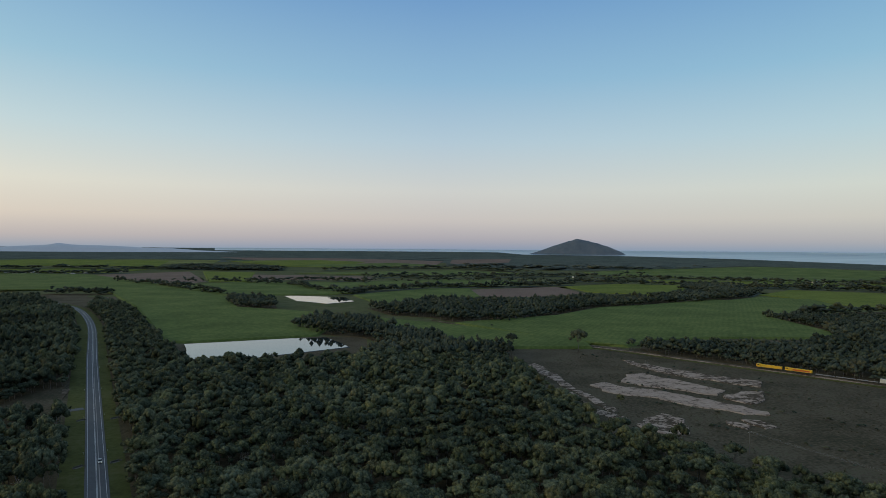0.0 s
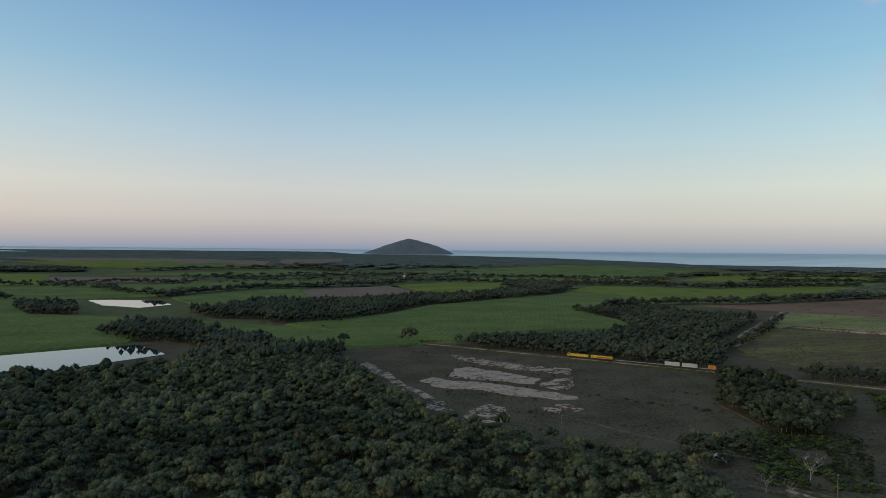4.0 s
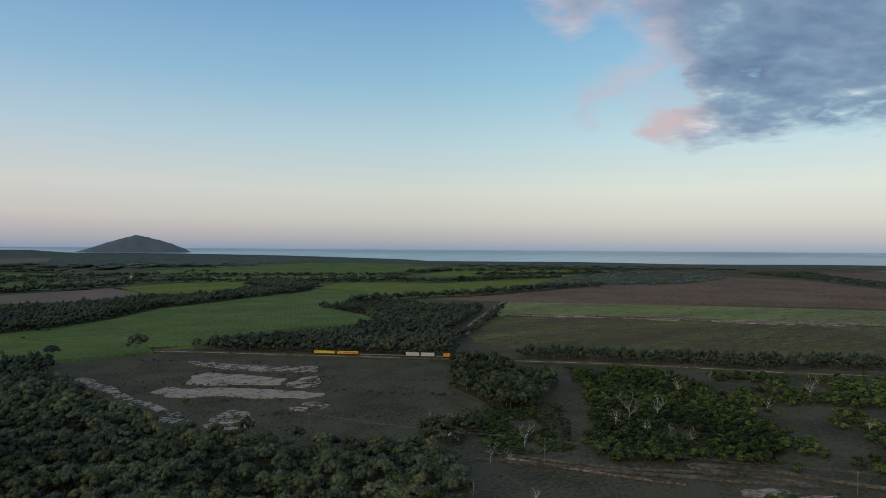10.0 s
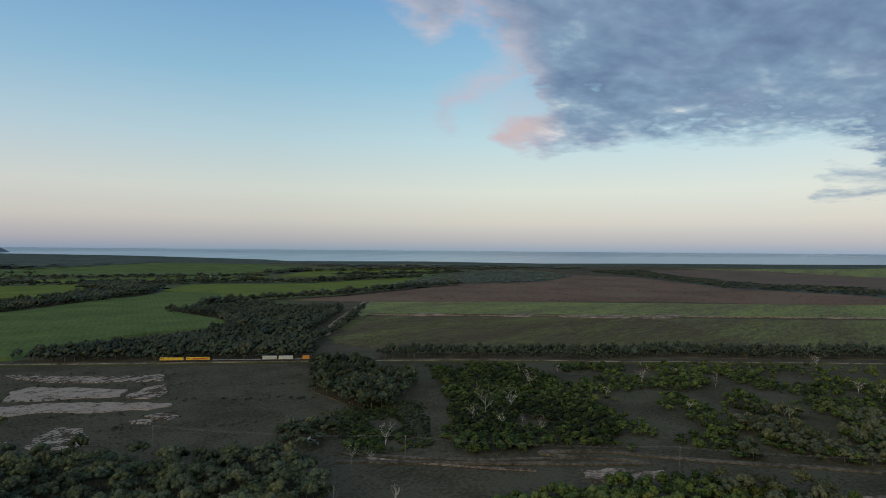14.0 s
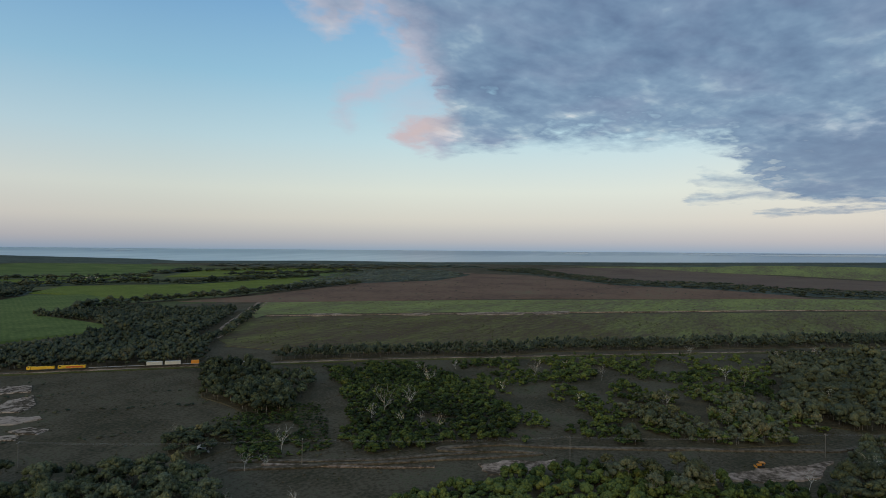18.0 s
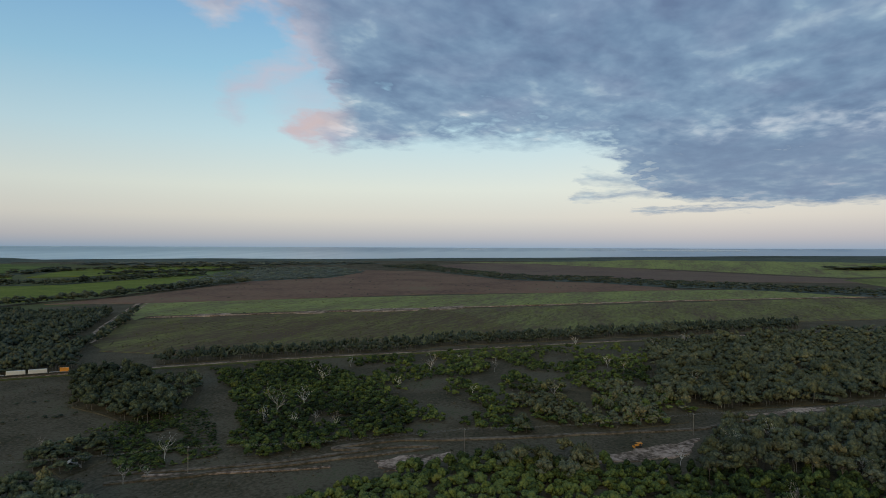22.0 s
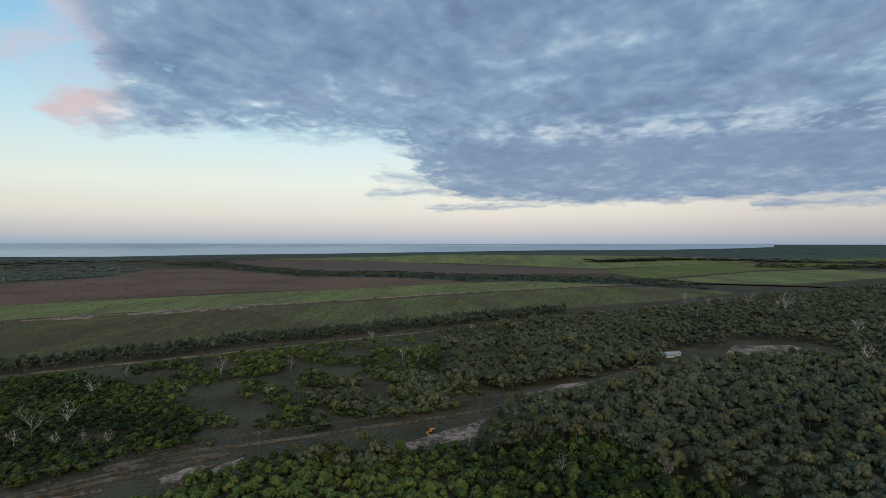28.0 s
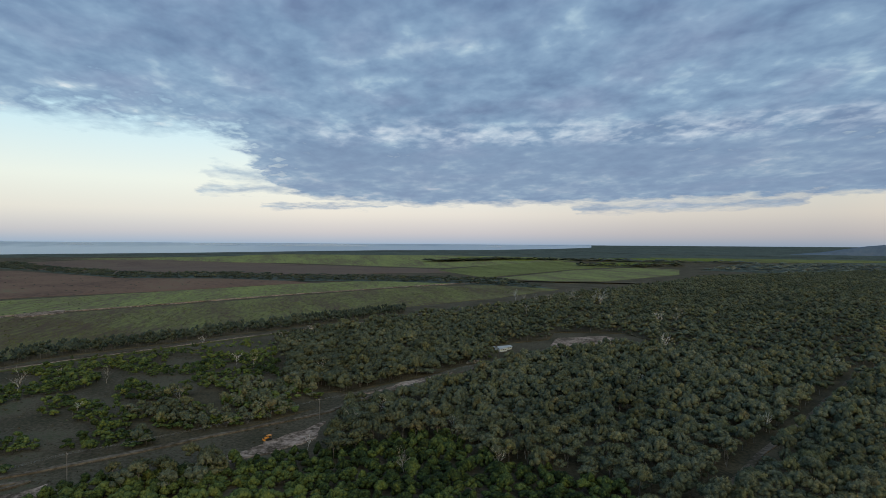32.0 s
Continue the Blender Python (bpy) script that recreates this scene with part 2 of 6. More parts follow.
GRASS = material("dry_grassland", [(0.15, (0.048, 0.048, 0.029)), (0.36, (0.071, 0.062, 0.039)), (0.50, (0.095, 0.077, 0.053)), (0.64, (0.122, 0.105, 0.072)), (0.85, (0.080, 0.084, 0.047))], 0.02, 0.5, bump=0.06, gain=2.6)
CANE = material("sugar_cane_green", blend3((0.080, 0.112, 0.034), (0.112, 0.152, 0.047), (0.158, 0.191, 0.060), 0.22, 0.5, 0.78), 0.012, 0.22, bump=0.12, rows=(25, 7.0, 0.12), gain=2.6)
CANE2 = material("sugar_cane_yellowish", blend3((0.105, 0.138, 0.029), (0.141, 0.174, 0.033), (0.182, 0.209, 0.047), 0.22, 0.5, 0.78), 0.012, 0.13, bump=0.12, rows=(25, 7.0, 0.12), gain=2.6)
PASTURE = material("rough_pasture", [(0.16, (0.136, 0.097, 0.077)), (0.36, (0.167, 0.156, 0.081)), (0.54, (0.207, 0.226, 0.086)), (0.80, (0.275, 0.299, 0.101))], 0.008, 0.09, bump=0.06, stretch=(0.3, 1.6, 1), turn=50, gain=2.2)
REGROWN = material("green_regrowth", [(0.22, (0.106, 0.078, 0.056)), (0.42, (0.132, 0.112, 0.063)), (0.60, (0.162, 0.164, 0.067)), (0.85, (0.216, 0.232, 0.078))], 0.010, 0.12, bump=0.08, stretch=(0.3, 1.6, 1), turn=50, rows=(140, 6.0, 0.3), gain=2.6)
ROUGH = material("rowed_regrowth", [(0.25, (0.096, 0.068, 0.048)), (0.46, (0.118, 0.094, 0.054)), (0.66, (0.140, 0.130, 0.055)), (0.88, (0.190, 0.196, 0.064))], 0.010, 0.12, bump=0.08, stretch=(0.3, 1.6, 1), turn=50, rows=(140, 6.0, 0.3), gain=2.6)
PLOUGHED = material("ploughed_soil", blend3((0.157, 0.112, 0.090), (0.196, 0.140, 0.112), (0.235, 0.174, 0.140)), 0.01, 0.5, rows=(60, 2.0, 0.1))
HEATH = material("brown_heath", [(0.22, (0.114, 0.074, 0.056)), (0.45, (0.179, 0.112, 0.079)), (0.6, (0.219, 0.131, 0.090)), (0.78, (0.179, 0.153, 0.095))], 0.006, 0.08, bump=0, gain=2.0)
HEATH2 = material("dark_heath", blend3((0.124, 0.087, 0.071), (0.161, 0.114, 0.090), (0.181, 0.147, 0.098)), 0.006, 0.08)
SAND = material("bare_pale_sand", [(0.20, (0.085, 0.064, 0.047)), (0.32, (0.180, 0.138, 0.108)), (0.40, (0.345, 0.265, 0.215)), (0.80, (0.450, 0.355, 0.292))], 0.12, 0.5, stretch=(0.6, 1.15, 1), bump=0.08, mixin=0.5, gain=2.8)
SAND2 = material("broken_pale_sand", [(0.43, (0.085, 0.065, 0.046)), (0.48, (0.190, 0.146, 0.114)), (0.53, (0.360, 0.278, 0.226)), (0.85, (0.460, 0.366, 0.300))], 0.12, 0.5, stretch=(0.6, 1.15, 1), bump=0.08, mixin=0.5, gain=3.0)
BARE = material("bare_grey_sand", [(0.30, (0.081, 0.059, 0.040)), (0.44, (0.188, 0.137, 0.103)), (0.56, (0.322, 0.236, 0.183)), (0.75, (0.496, 0.372, 0.297))], 0.05, 0.35, bump=0.08, gain=2.2)
TRACK = material("sandy_track", [(0.25, (0.060, 0.050, 0.030)), (0.45, (0.115, 0.09, 0.065)), (0.75, (0.21, 0.17, 0.13))], 0.05, 0.4, gain=2.2)
ASPHALT = material("worn_asphalt", blend3((0.064, 0.066, 0.070), (0.081, 0.083, 0.088), (0.102, 0.105, 0.109)), 0.05, 1.0, rough=0.75, spec=0.4)
VERGE = material("mown_verge", blend3((0.062, 0.066, 0.025), (0.086, 0.096, 0.031), (0.110, 0.110, 0.050), 0.25, 0.5, 0.75), 0.03, 0.3, bump=0.2, gain=2.0)
# Green of the farmland, raised a little to imitate haze over it.
FARM_GREEN = material("hazed_paddock_green", blend3((0.072, 0.078, 0.040), (0.098, 0.110, 0.046), (0.124, 0.120, 0.066), 0.25, 0.5, 0.75), 0.008, 0.06, bump=0, gain=2.2)
HUES = [(0.0, (0.84, 0.92, 1.04)), (0.30, (0.96, 1.0, 1.10)), (0.60, (1.0, 1.0, 1.02)), (0.85, (1.07, 1.06, 0.92)), (0.95, (1.14, 1.05, 0.92)), (1.0, (1.20, 1.0, 0.94))]
FOLIAGE = dict(fine=1.1, rough=0.75, island=0.20, each=0.2, tone=0.36, mixin=0.65, gain=2.4, bump=0.5, spec=0.1, hues=HUES)
LEAF = material("gum_foliage", [(0.05, (0.016, 0.021, 0.012)), (0.40, (0.040, 0.050, 0.029)), (0.65, (0.082, 0.096, 0.052)), (1.0, (0.160, 0.170, 0.096))], 0.05, **FOLIAGE)
LEAFR = material("dry_gum_foliage", [(0.05, (0.045, 0.052, 0.032)), (0.40, (0.071, 0.081, 0.047)), (0.65, (0.119, 0.126, 0.073)), (1.0, (0.194, 0.187, 0.115))], 0.05, **dict(FOLIAGE, tone=0.28))
LEAF2 = material("wattle_foliage", [(0.05, (0.009, 0.015, 0.006)), (0.38, (0.025, 0.040, 0.013)), (0.62, (0.062, 0.086, 0.024)), (0.95, (0.126, 0.155, 0.045))], 0.05, **dict(FOLIAGE, tone=0.4, bump=0.25))
# Haze is put into this leaf colour: paler and greyer than near trees.
LEAF4 = material("hazed_far_foliage", [(0.15, (0.079, 0.099, 0.087)), (0.45, (0.120, 0.144, 0.124)), (0.8, (0.169, 0.194, 0.166))], 0.02, **dict(FOLIAGE, bump=0.0))
LEAF3 = material("dark_foliage", [(0.08, (0.025, 0.034, 0.024)), (0.45, (0.049, 0.062, 0.042)), (0.9, (0.093, 0.104, 0.068))], 0.04, **dict(FOLIAGE, bump=0.15))
# Floor colour of far woods and far ground, lightened to imitate haze.
FARFLOOR = material("hazed_far_understorey", [(0.2, (0.073, 0.090, 0.079)), (0.5, (0.103, 0.123, 0.108)), (0.8, (0.131, 0.151, 0.131))], 0.01, 0.08, rough=1.0, spec=0.0, gain=2.0)
PASTURE2 = material("pale_green_pasture", [(0.25, (0.105, 0.103, 0.043)), (0.5, (0.155, 0.170, 0.056)), (0.75, (0.209, 0.223, 0.078))], 0.008, 0.09, stretch=(0.3, 1.6, 1), turn=50, gain=2.0)
LITTER = material("forest_litter", blend3((0.050, 0.045, 0.028), (0.083, 0.068, 0.042), (0.120, 0.096, 0.058), 0.3, 0.5, 0.7), 0.05, 0.6, bump=0.3, gain=2.0)
BARK = material("pale_bark", blend3((0.09, 0.08, 0.068), (0.17, 0.155, 0.138), (0.32, 0.295, 0.27)), 0.4, 2.0)
DEADWOOD = material("bleached_dead_wood", blend3((0.327, 0.307, 0.277), (0.455, 0.435, 0.406), (0.564, 0.544, 0.514)), 0.6, 3.0, each=0.6)
# The blue of distance haze is mixed into the forest colour here.
FARHILL = material("haze_blue_wooded_hill", blend3((0.114, 0.149, 0.198), (0.138, 0.178, 0.226), (0.168, 0.201, 0.242)), 0.006, 0.03, bump=2.0)
# Bluish base and faint emission stand in for haze on the farthest hills.
HORIZON = material("haze_glow_backdrop", blend3((0.20, 0.24, 0.28), (0.22, 0.26, 0.30), (0.24, 0.28, 0.32)), 0.004, 0.02)
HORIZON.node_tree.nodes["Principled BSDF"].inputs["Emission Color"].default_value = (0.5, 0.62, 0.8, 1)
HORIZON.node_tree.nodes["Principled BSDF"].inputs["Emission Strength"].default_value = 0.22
WATER = material("still_water", blend3((0.02, 0.03, 0.035), (0.025, 0.035, 0.04), (0.03, 0.04, 0.045)), 0.02, 0.2, rough=0.02, spec=0.5)
WATER.node_tree.nodes["Principled BSDF"].inputs["IOR"].default_value = 1.8
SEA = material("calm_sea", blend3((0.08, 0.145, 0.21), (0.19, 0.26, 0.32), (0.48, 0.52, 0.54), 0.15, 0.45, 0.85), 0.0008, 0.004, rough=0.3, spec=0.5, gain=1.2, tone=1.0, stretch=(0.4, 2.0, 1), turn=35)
SEA.node_tree.nodes["Principled BSDF"].inputs["IOR"].default_value = 1.6


def plain(name, c, rough=0.6, metal=0.0, spread=0.12, scale=0.8):
    m = material(name, blend3(tuple(v * (1 - spread) for v in c), c, tuple(min(1, v * (1 + spread)) for v in c)), scale, scale * 6, rough=rough, spec=0.4)
    m.node_tree.nodes["Principled BSDF"].inputs["Metallic"].default_value = metal
    return m


WHITE = plain("white_paint", (0.55, 0.55, 0.53))
ROOF = plain("pale_grey_roof_steel", (0.36, 0.39, 0.42), 0.5)
PALE_ROOF = plain("weathered_pale_sheeting", (0.36, 0.33, 0.30), 0.8)
YELLOW_PAINT = plain("yellow_paint", (0.72, 0.45, 0.03), 0.45)
RED_PAINT = plain("red_orange_paint", (0.55, 0.13, 0.03), 0.45)
ORANGE_PAINT = plain("orange_paint", (0.68, 0.27, 0.03), 0.5)
DARK_STEEL = plain("dark_steel", (0.05, 0.05, 0.052), 0.6, 0.3)
RUBBER = plain("black_rubber", (0.02, 0.02, 0.02), 0.85)
GLASS = plain("dark_window_glass", (0.03, 0.035, 0.04), 0.06)
LINE = plain("white_road_paint", (0.62, 0.62, 0.60), 0.7)
CONCRETE = plain("weathered_concrete", (0.32, 0.30, 0.28), 0.9)
DARK_CONCRETE = plain("plain_dark_concrete", (0.12, 0.115, 0.10), 0.9)
STONE = plain("pale_stone", (0.38, 0.33, 0.28), 0.9, 0.0, 0.35)
TIMBER = plain("grey_timber_pole", (0.16, 0.145, 0.13), 0.9)
CABLE = plain("weathered_aluminium", (0.22, 0.22, 0.23), 0.5)


# ---------------------------------------------------------------- helpers
NEAR, SLOPE = 2800.0, 0.05


def drawn_in(d):
    return d * (EYE + NEAR * SLOPE) / (EYE + d * SLOPE) if d > NEAR else d


def far(x, y, z=0.0):
    """Draws the far country in towards the rim of the model along its line of sight, so that the plain climbs gently to the horizon."""
    d = math.hypot(x, y)
    if d <= NEAR:
        return Vector((x, y, z))
    s = drawn_in(d) / d
    return Vector((x * s, y * s, EYE + (z - EYE) * s))


def mesh_object(name, verts, faces, mats, parent=None, smooth=False):
    me = bpy.data.meshes.new(name)
    me.from_pydata([tuple(v) for v in verts], [], faces)
    for m in mats if isinstance(mats, (list, tuple)) else [mats]:
        me.materials.append(m)
    if smooth:
        me.shade_smooth()
    me.update()
    ob = new(name, me)
    if parent:
        ob.parent = parent
    return ob


def outline(corners, step=60.0, jag=0.0, closed=True, seed=0):
    """The corners with points between them, pushed about by noise."""
    out, n = [], len(corners)
    for i in range(n if closed else n - 1):
        a, b = Vector(corners[i]), Vector(corners[(i + 1) % n])
        k = min(90, max(1, int((b - a).length / max(step, 0.012 * max(a.length, b.length)))))
        for j in range(k):
            p = a.lerp(b, j / k)
            if jag and (closed or i or j):
                q = Vector((p.x * 0.06 + seed, p.y * 0.06, seed * 3.1))
                p = p + Vector((noise.noise(q), noise.noise(q + Vector((37, 11, 5))))) * jag
                if step < 10:
                    p = p + Vector((noise.noise(q * 5), noise.noise(q * 5 + Vector((7, 3, 5))))) * jag * 0.6
            out.append(p)
    if not closed:
        out.append(Vector(corners[-1]))
    return out


SHEETS = []


def far_patch(name, pts, mat, lift, label, category, kind):
    """A far piece of land, cut into narrow wedges so that it follows the rising plain."""
    bm = bmesh.new()
    f = bm.faces.new([bm.verts.new((p.x, p.y, lift)) for p in pts])
    f.normal_update()
    if f.normal.z < 0:
        f.normal_flip()
    bmesh.ops.triangulate(bm, faces=[f])
    az = [math.degrees(math.atan2(p.x, p.y)) for p in pts]
    for k in range(math.floor(min(az)), math.ceil(max(az)) + 1):
        a = radians(k)
        bmesh.ops.bisect_plane(bm, geom=bm.verts[:] + bm.edges[:] + bm.faces[:], plane_co=(0, 0, 0), plane_no=(math.cos(a), -math.sin(a), 0))
    for k in range(math.floor(min(az)), math.ceil(max(az)) + 1):
        a = radians(k + 0.5)
        d = Vector((math.sin(a), math.cos(a), 0))
        faces = [g for g in bm.faces if abs(g.calc_center_median().xy.angle(d.xy, 9)) < radians(0.5)]
        if faces:
            geom = list({v for g in faces for v in g.verts}) + list({e for g in faces for e in g.edges}) + faces
            bmesh.ops.bisect_plane(bm, geom=geom, plane_co=d * NEAR, plane_no=d)
    rim = bmesh.ops.extrude_edge_only(bm, edges=[e for e in bm.edges if e.is_boundary])
    for v in rim["geom"]:
        if isinstance(v, bmesh.types.BMVert):
            v.co.z = -1.5
    for v in bm.verts:
        v.co = far(*v.co)
    me = bpy.data.meshes.new(name)
    bm.to_mesh(me)
    bm.free()
    me.materials.append(mat)
    return tagged(new(name, me), label, category, "", kind)


def patch(name, corners, mat, lift=0.1, label="", category="", high=0.0, jag=0.0, step=40.0, kind="structure"):
    """A piece of land: a sheet with upright edges, high metres thick for standing crops."""
    pts = outline(corners, step, jag, True, len(name) + abs(corners[0][0]) % 7)
    SHEETS.append(1)
    lift += (0.003 if max(p.length for p in pts) > 1800 else 0.0012) * len(SHEETS)
    if max(p.length for p in pts) > NEAR:
        return far_patch(name, pts, mat, lift + high, label, category, kind)
    top = [far(p.x, p.y, lift + high) for p in pts]
    n = len(pts)
    area = sum(a.x * b.y - b.x * a.y for a, b in zip(pts, pts[1:] + pts[:1]))
    low = []
    for i, p in enumerate(pts):
        d = (pts[(i + 1) % n] - pts[i - 1]).normalized() * (1 if area > 0 else -1) * (0.4 + 1.6 * high)
        low.append(far(p.x + d.y, p.y - d.x, -0.3))
    bm = bmesh.new()
    vt = [bm.verts.new(v) for v in top]
    vl = [bm.verts.new(v) for v in low]
    f = bm.faces.new(vt)
    f.normal_update()
    flip = f.normal.z < 0
    if flip:
        f.normal_flip()
    for i in range(n):
        q = (vl[i], vl[(i + 1) % n], vt[(i + 1) % n], vt[i])
        bm.faces.new(q if not flip else q[::-1])
    bmesh.ops.triangulate(bm, faces=[f])
    me = bpy.data.meshes.new(name)
    bm.to_mesh(me)
    bm.free()
    me.materials.append(mat)
    return tagged(new(name, me), label, category, "", kind)


def strip(name, line, width, mat, lift=0.15, label="", category="", jag=0.0, step=25.0, kind="structure", parent=None):
    """A road, track or bank along a line."""
    pts = outline(line, step, jag, False, len(name))
    verts, faces = [], []
    for i, p in enumerate(pts):
        d = (pts[min(i + 1, len(pts) - 1)] - pts[max(i - 1, 0)]).normalized()
        s = Vector((d.y, -d.x)) * width / 2
        w = 1 + (noise.noise(Vector((p.x * 0.03, p.y * 0.03, 2))) * 0.5 if jag else 0)
        for q, z in ((p - s * w, -0.2), (p - s * w, lift), (p + s * w, lift), (p + s * w, -0.2)):
            verts.append(far(q.x, q.y, z))
    for i in range(len(pts) - 1):
        a = 4 * i
        for k in range(3):
            faces.append((a + k, a + k + 1, a + k + 5, a + k + 4))
    ob = mesh_object(name, verts, [f[::-1] for f in faces], mat, parent)
    return tagged(ob, label, category, "", kind)


def inside(poly, x, y):
    hit, n = np.zeros(len(x), bool), len(poly)
    for i in range(n):
        (x1, y1), (x2, y2) = poly[i], poly[(i + 1) % n]
        if y1 == y2:
            continue
        c = ((y1 > y) != (y2 > y)) & (x < (x2 - x1) * (y - y1) / (y2 - y1) + x1)
        hit ^= c
    return hit


# ---------------------------------------------------------------- the plain, the sea and the far hills
FARMLAND = [(-993, 1280), (-671, 1250), (-279, 624), (-268, 643), (-88, 673), (65, 605), (155, 630), (190, 625), (471, 815), (1035, 1033), (2365, 1753), (2532, 3265), (1566, 6463), (1101, 10308), (-2086, 7982), (-7734, 9956)]
def ground_sheet():
    rings = [0, 30, 70, 120, 180, 250, 330, 420, 520, 640, 780, 950, 1200, 1500, 1900, 2300, 2800, 3200, 3600, 4200, 5000, 6000, 7500, 10000, 14000, 20000, 30000, 60000, 200000]
    n, verts, faces = 360, [], []
    rings = sorted(rings + [(a + b) / 2 for a, b in zip(rings[8:], rings[9:])] + [850, 1050, 1300, 1400, 1600, 1700, 1800])
    for r in rings:
        for k in range(n):
            a = math.tau * k / n
            x, y = math.sin(a) * r, math.cos(a) * r
            z = (noise.noise(Vector((x, y, 0)) * 0.01) * 0.25 - 0.25) if r < 2000 else -0.25 if r < 4500 else -1.0
            p = far(x, y, z)
            verts.append(p if r < 4500 else Vector((0, 0, EYE)) + (p - Vector((0, 0, EYE))) * 1.004)
    for i in range(len(rings) - 1):
        for k in range(n):
            a, b = i * n + k, i * n + (k + 1) % n
            faces.append((a, a + n, b + n, b) if i else (a, a + n, b + n))
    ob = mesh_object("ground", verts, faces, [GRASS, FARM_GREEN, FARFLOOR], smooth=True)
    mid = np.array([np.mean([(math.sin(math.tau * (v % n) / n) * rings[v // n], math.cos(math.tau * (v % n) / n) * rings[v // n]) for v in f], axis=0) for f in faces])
    # Past 4600 m the ground takes the haze-paled colour.
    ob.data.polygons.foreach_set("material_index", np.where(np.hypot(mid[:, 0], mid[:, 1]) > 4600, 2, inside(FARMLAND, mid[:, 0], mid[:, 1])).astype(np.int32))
    return tagged(ob, "dry brown grassland on a wide coastal plain", "ground", "", "structure")


ground_sheet()
COAST = [(-8714, 23432), (-6941, 24017), (-1927, 24926), (369, 24997), (2046, 23147), (1700, 13200), (2300, 11900), (3300, 11000), (3832, 8067), (3579, 4959), (3261, 4205), (4270, 3547), (4456, 2502), (5393, 1933), (6101, 1061), (9281, -1462), (10487, -3675), (14199, -6668), (17866, -9127), (22055, -11772)]


def sea_sheet():
    sheen_tone = []
    inner = outline([far(*p).xy * (math.hypot(*p) / far(*p).xy.length) for p in COAST], 30, 0, False)
    verts, faces = [], []
    grow = (1.0, 1.1, 1.25, 1.5, 1.8, 2.3, 3.0, 4.5, 8.0, 16.0, 40.0)
    for p in inner:
        for g in grow:
            q = p * g
            verts.append(far(q.x, q.y, 0.4))
            # Sky reflection and haze put into the colour, by distance and by bearing.
            sheen_tone.append(float(np.interp(g, (1.0, 1.5, 2.2, 3.2, 8.0), (0.22, 0.18, 0.05, -0.22, -0.28))) + float(np.interp(math.degrees(math.atan2(p.x, p.y)), (10, 45, 62, 85), (-0.14, -0.02, 0.16, 0.45))))
    m = len(grow)
    for i in range(len(inner) - 1):
        for j in range(m - 1):
            a = i * m + j
            faces.append((a, a + 1, a + m + 1, a + m))
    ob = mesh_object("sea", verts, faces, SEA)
    ob.data.attributes.new("tone", "FLOAT", "POINT").data.foreach_set("value", sheen_tone)
    return tagged(ob, "calm pale blue-grey sea to the horizon", "sea", "", "structure")


sea_sheet()


def hill(name, left, right, peak, dist, peaks, depth, label, category="hill", mat=None):
    """A far hill: bearings of its ends in degrees, its height and its skyline as (share of the width, share of the height)."""
    n, m, verts, faces = 90, 14, [], []
    xs, hs = [p[0] for p in peaks], [p[1] for p in peaks]
    for i in range(n + 1):
        u = i / n
        a = radians(left + (right - left) * u)
        h = peak * float(np.interp(u, xs, hs))
        h *= 1 + 0.02 * noise.noise(Vector((u * 30, 1, 5)))
        for j in range(m + 1):
            v = j / m * 2 - 1
            r = dist + depth * v * (0.3 + 0.7 * math.sin(math.pi * min(max(u, 0.02), 0.98)))
            z = h * max(0.0, 1 - v * v) ** 1.1 * (1 + 0.04 * noise.noise(Vector((u * 14, v * 3, 2))))
            verts.append(far(math.sin(a) * r, math.cos(a) * r, z + 0.5))
    for i in range(n):
        for j in range(m):
            k = i * (m + 1) + j
            faces.append((k, k + m + 1, k + m + 2, k + 1))
    return tagged(mesh_object(name, verts, faces, mat or FARHILL, smooth=True), label, category, "", "structure")


hill("wooded_island_hill", 8.0, 16.6, 395, 16000, [(0, 0), (0.06, 0.10), (0.13, 0.25), (0.25, 0.52), (0.34, 0.70), (0.42, 0.85), (0.48, 0.97), (0.505, 1.0), (0.54, 0.96), (0.60, 0.87), (0.70, 0.73), (0.82, 0.50), (0.90, 0.30), (0.95, 0.17), (1, 0)], 1300, "dark wooded dome-shaped hill on the coast")
hill("distant_range", -40, -18.5, 175, 15000, [(0, 0.5), (0.2, 0.5), (0.33, 0.75), (0.37, 1.0), (0.41, 0.8), (0.55, 0.7), (0.65, 0.5), (0.75, 0.45), (0.85, 0.2), (1, 0)], 1500, "low range of hills far inland, with a blue haze glow", mat=HORIZON)
hill("coastal_hill", 134, 160, 260, 9000, [(0, 0), (0.08, 0.1), (0.2, 0.42), (0.35, 0.6), (0.6, 1), (1, 0.2)], 900, "dark wooded hill far along the coast")

# ---------------------------------------------------------------- fields
CANES = []


def cane(corners, mat=CANE, high=1.8, label="even green field of standing sugar cane"):
    CANES.append(1)
    return patch("cane_field", corners, mat, 0.1 + 0.02 * len(CANES), label, "field", high)


YELLOW = "yellow-green field of young sugar cane"
cane([(-695, 1295), (-471, 1302), (-342, 1023), (-139, 923), (-144, 700), (-268, 643), (-287, 642), (-500, 1010)])
cane([(-1725, 2221), (-1285, 2204), (-1063, 1978), (-709, 1594), (-466, 1302), (-695, 1295), (-754, 1357), (-904, 1396), (-1069, 1377)])
cane([(-709, 1594), (-563, 1779), (-229, 1796), (-202, 1347), (-339, 1299), (-449, 1273)])
cane([(-993, 2545), (-758, 2470), (-572, 1809), (-671, 1764)], CANE2, 1.2, YELLOW)
cane([(-593, 2444), (43, 2874), (409, 2522), (35, 2346), (-309, 2335)])
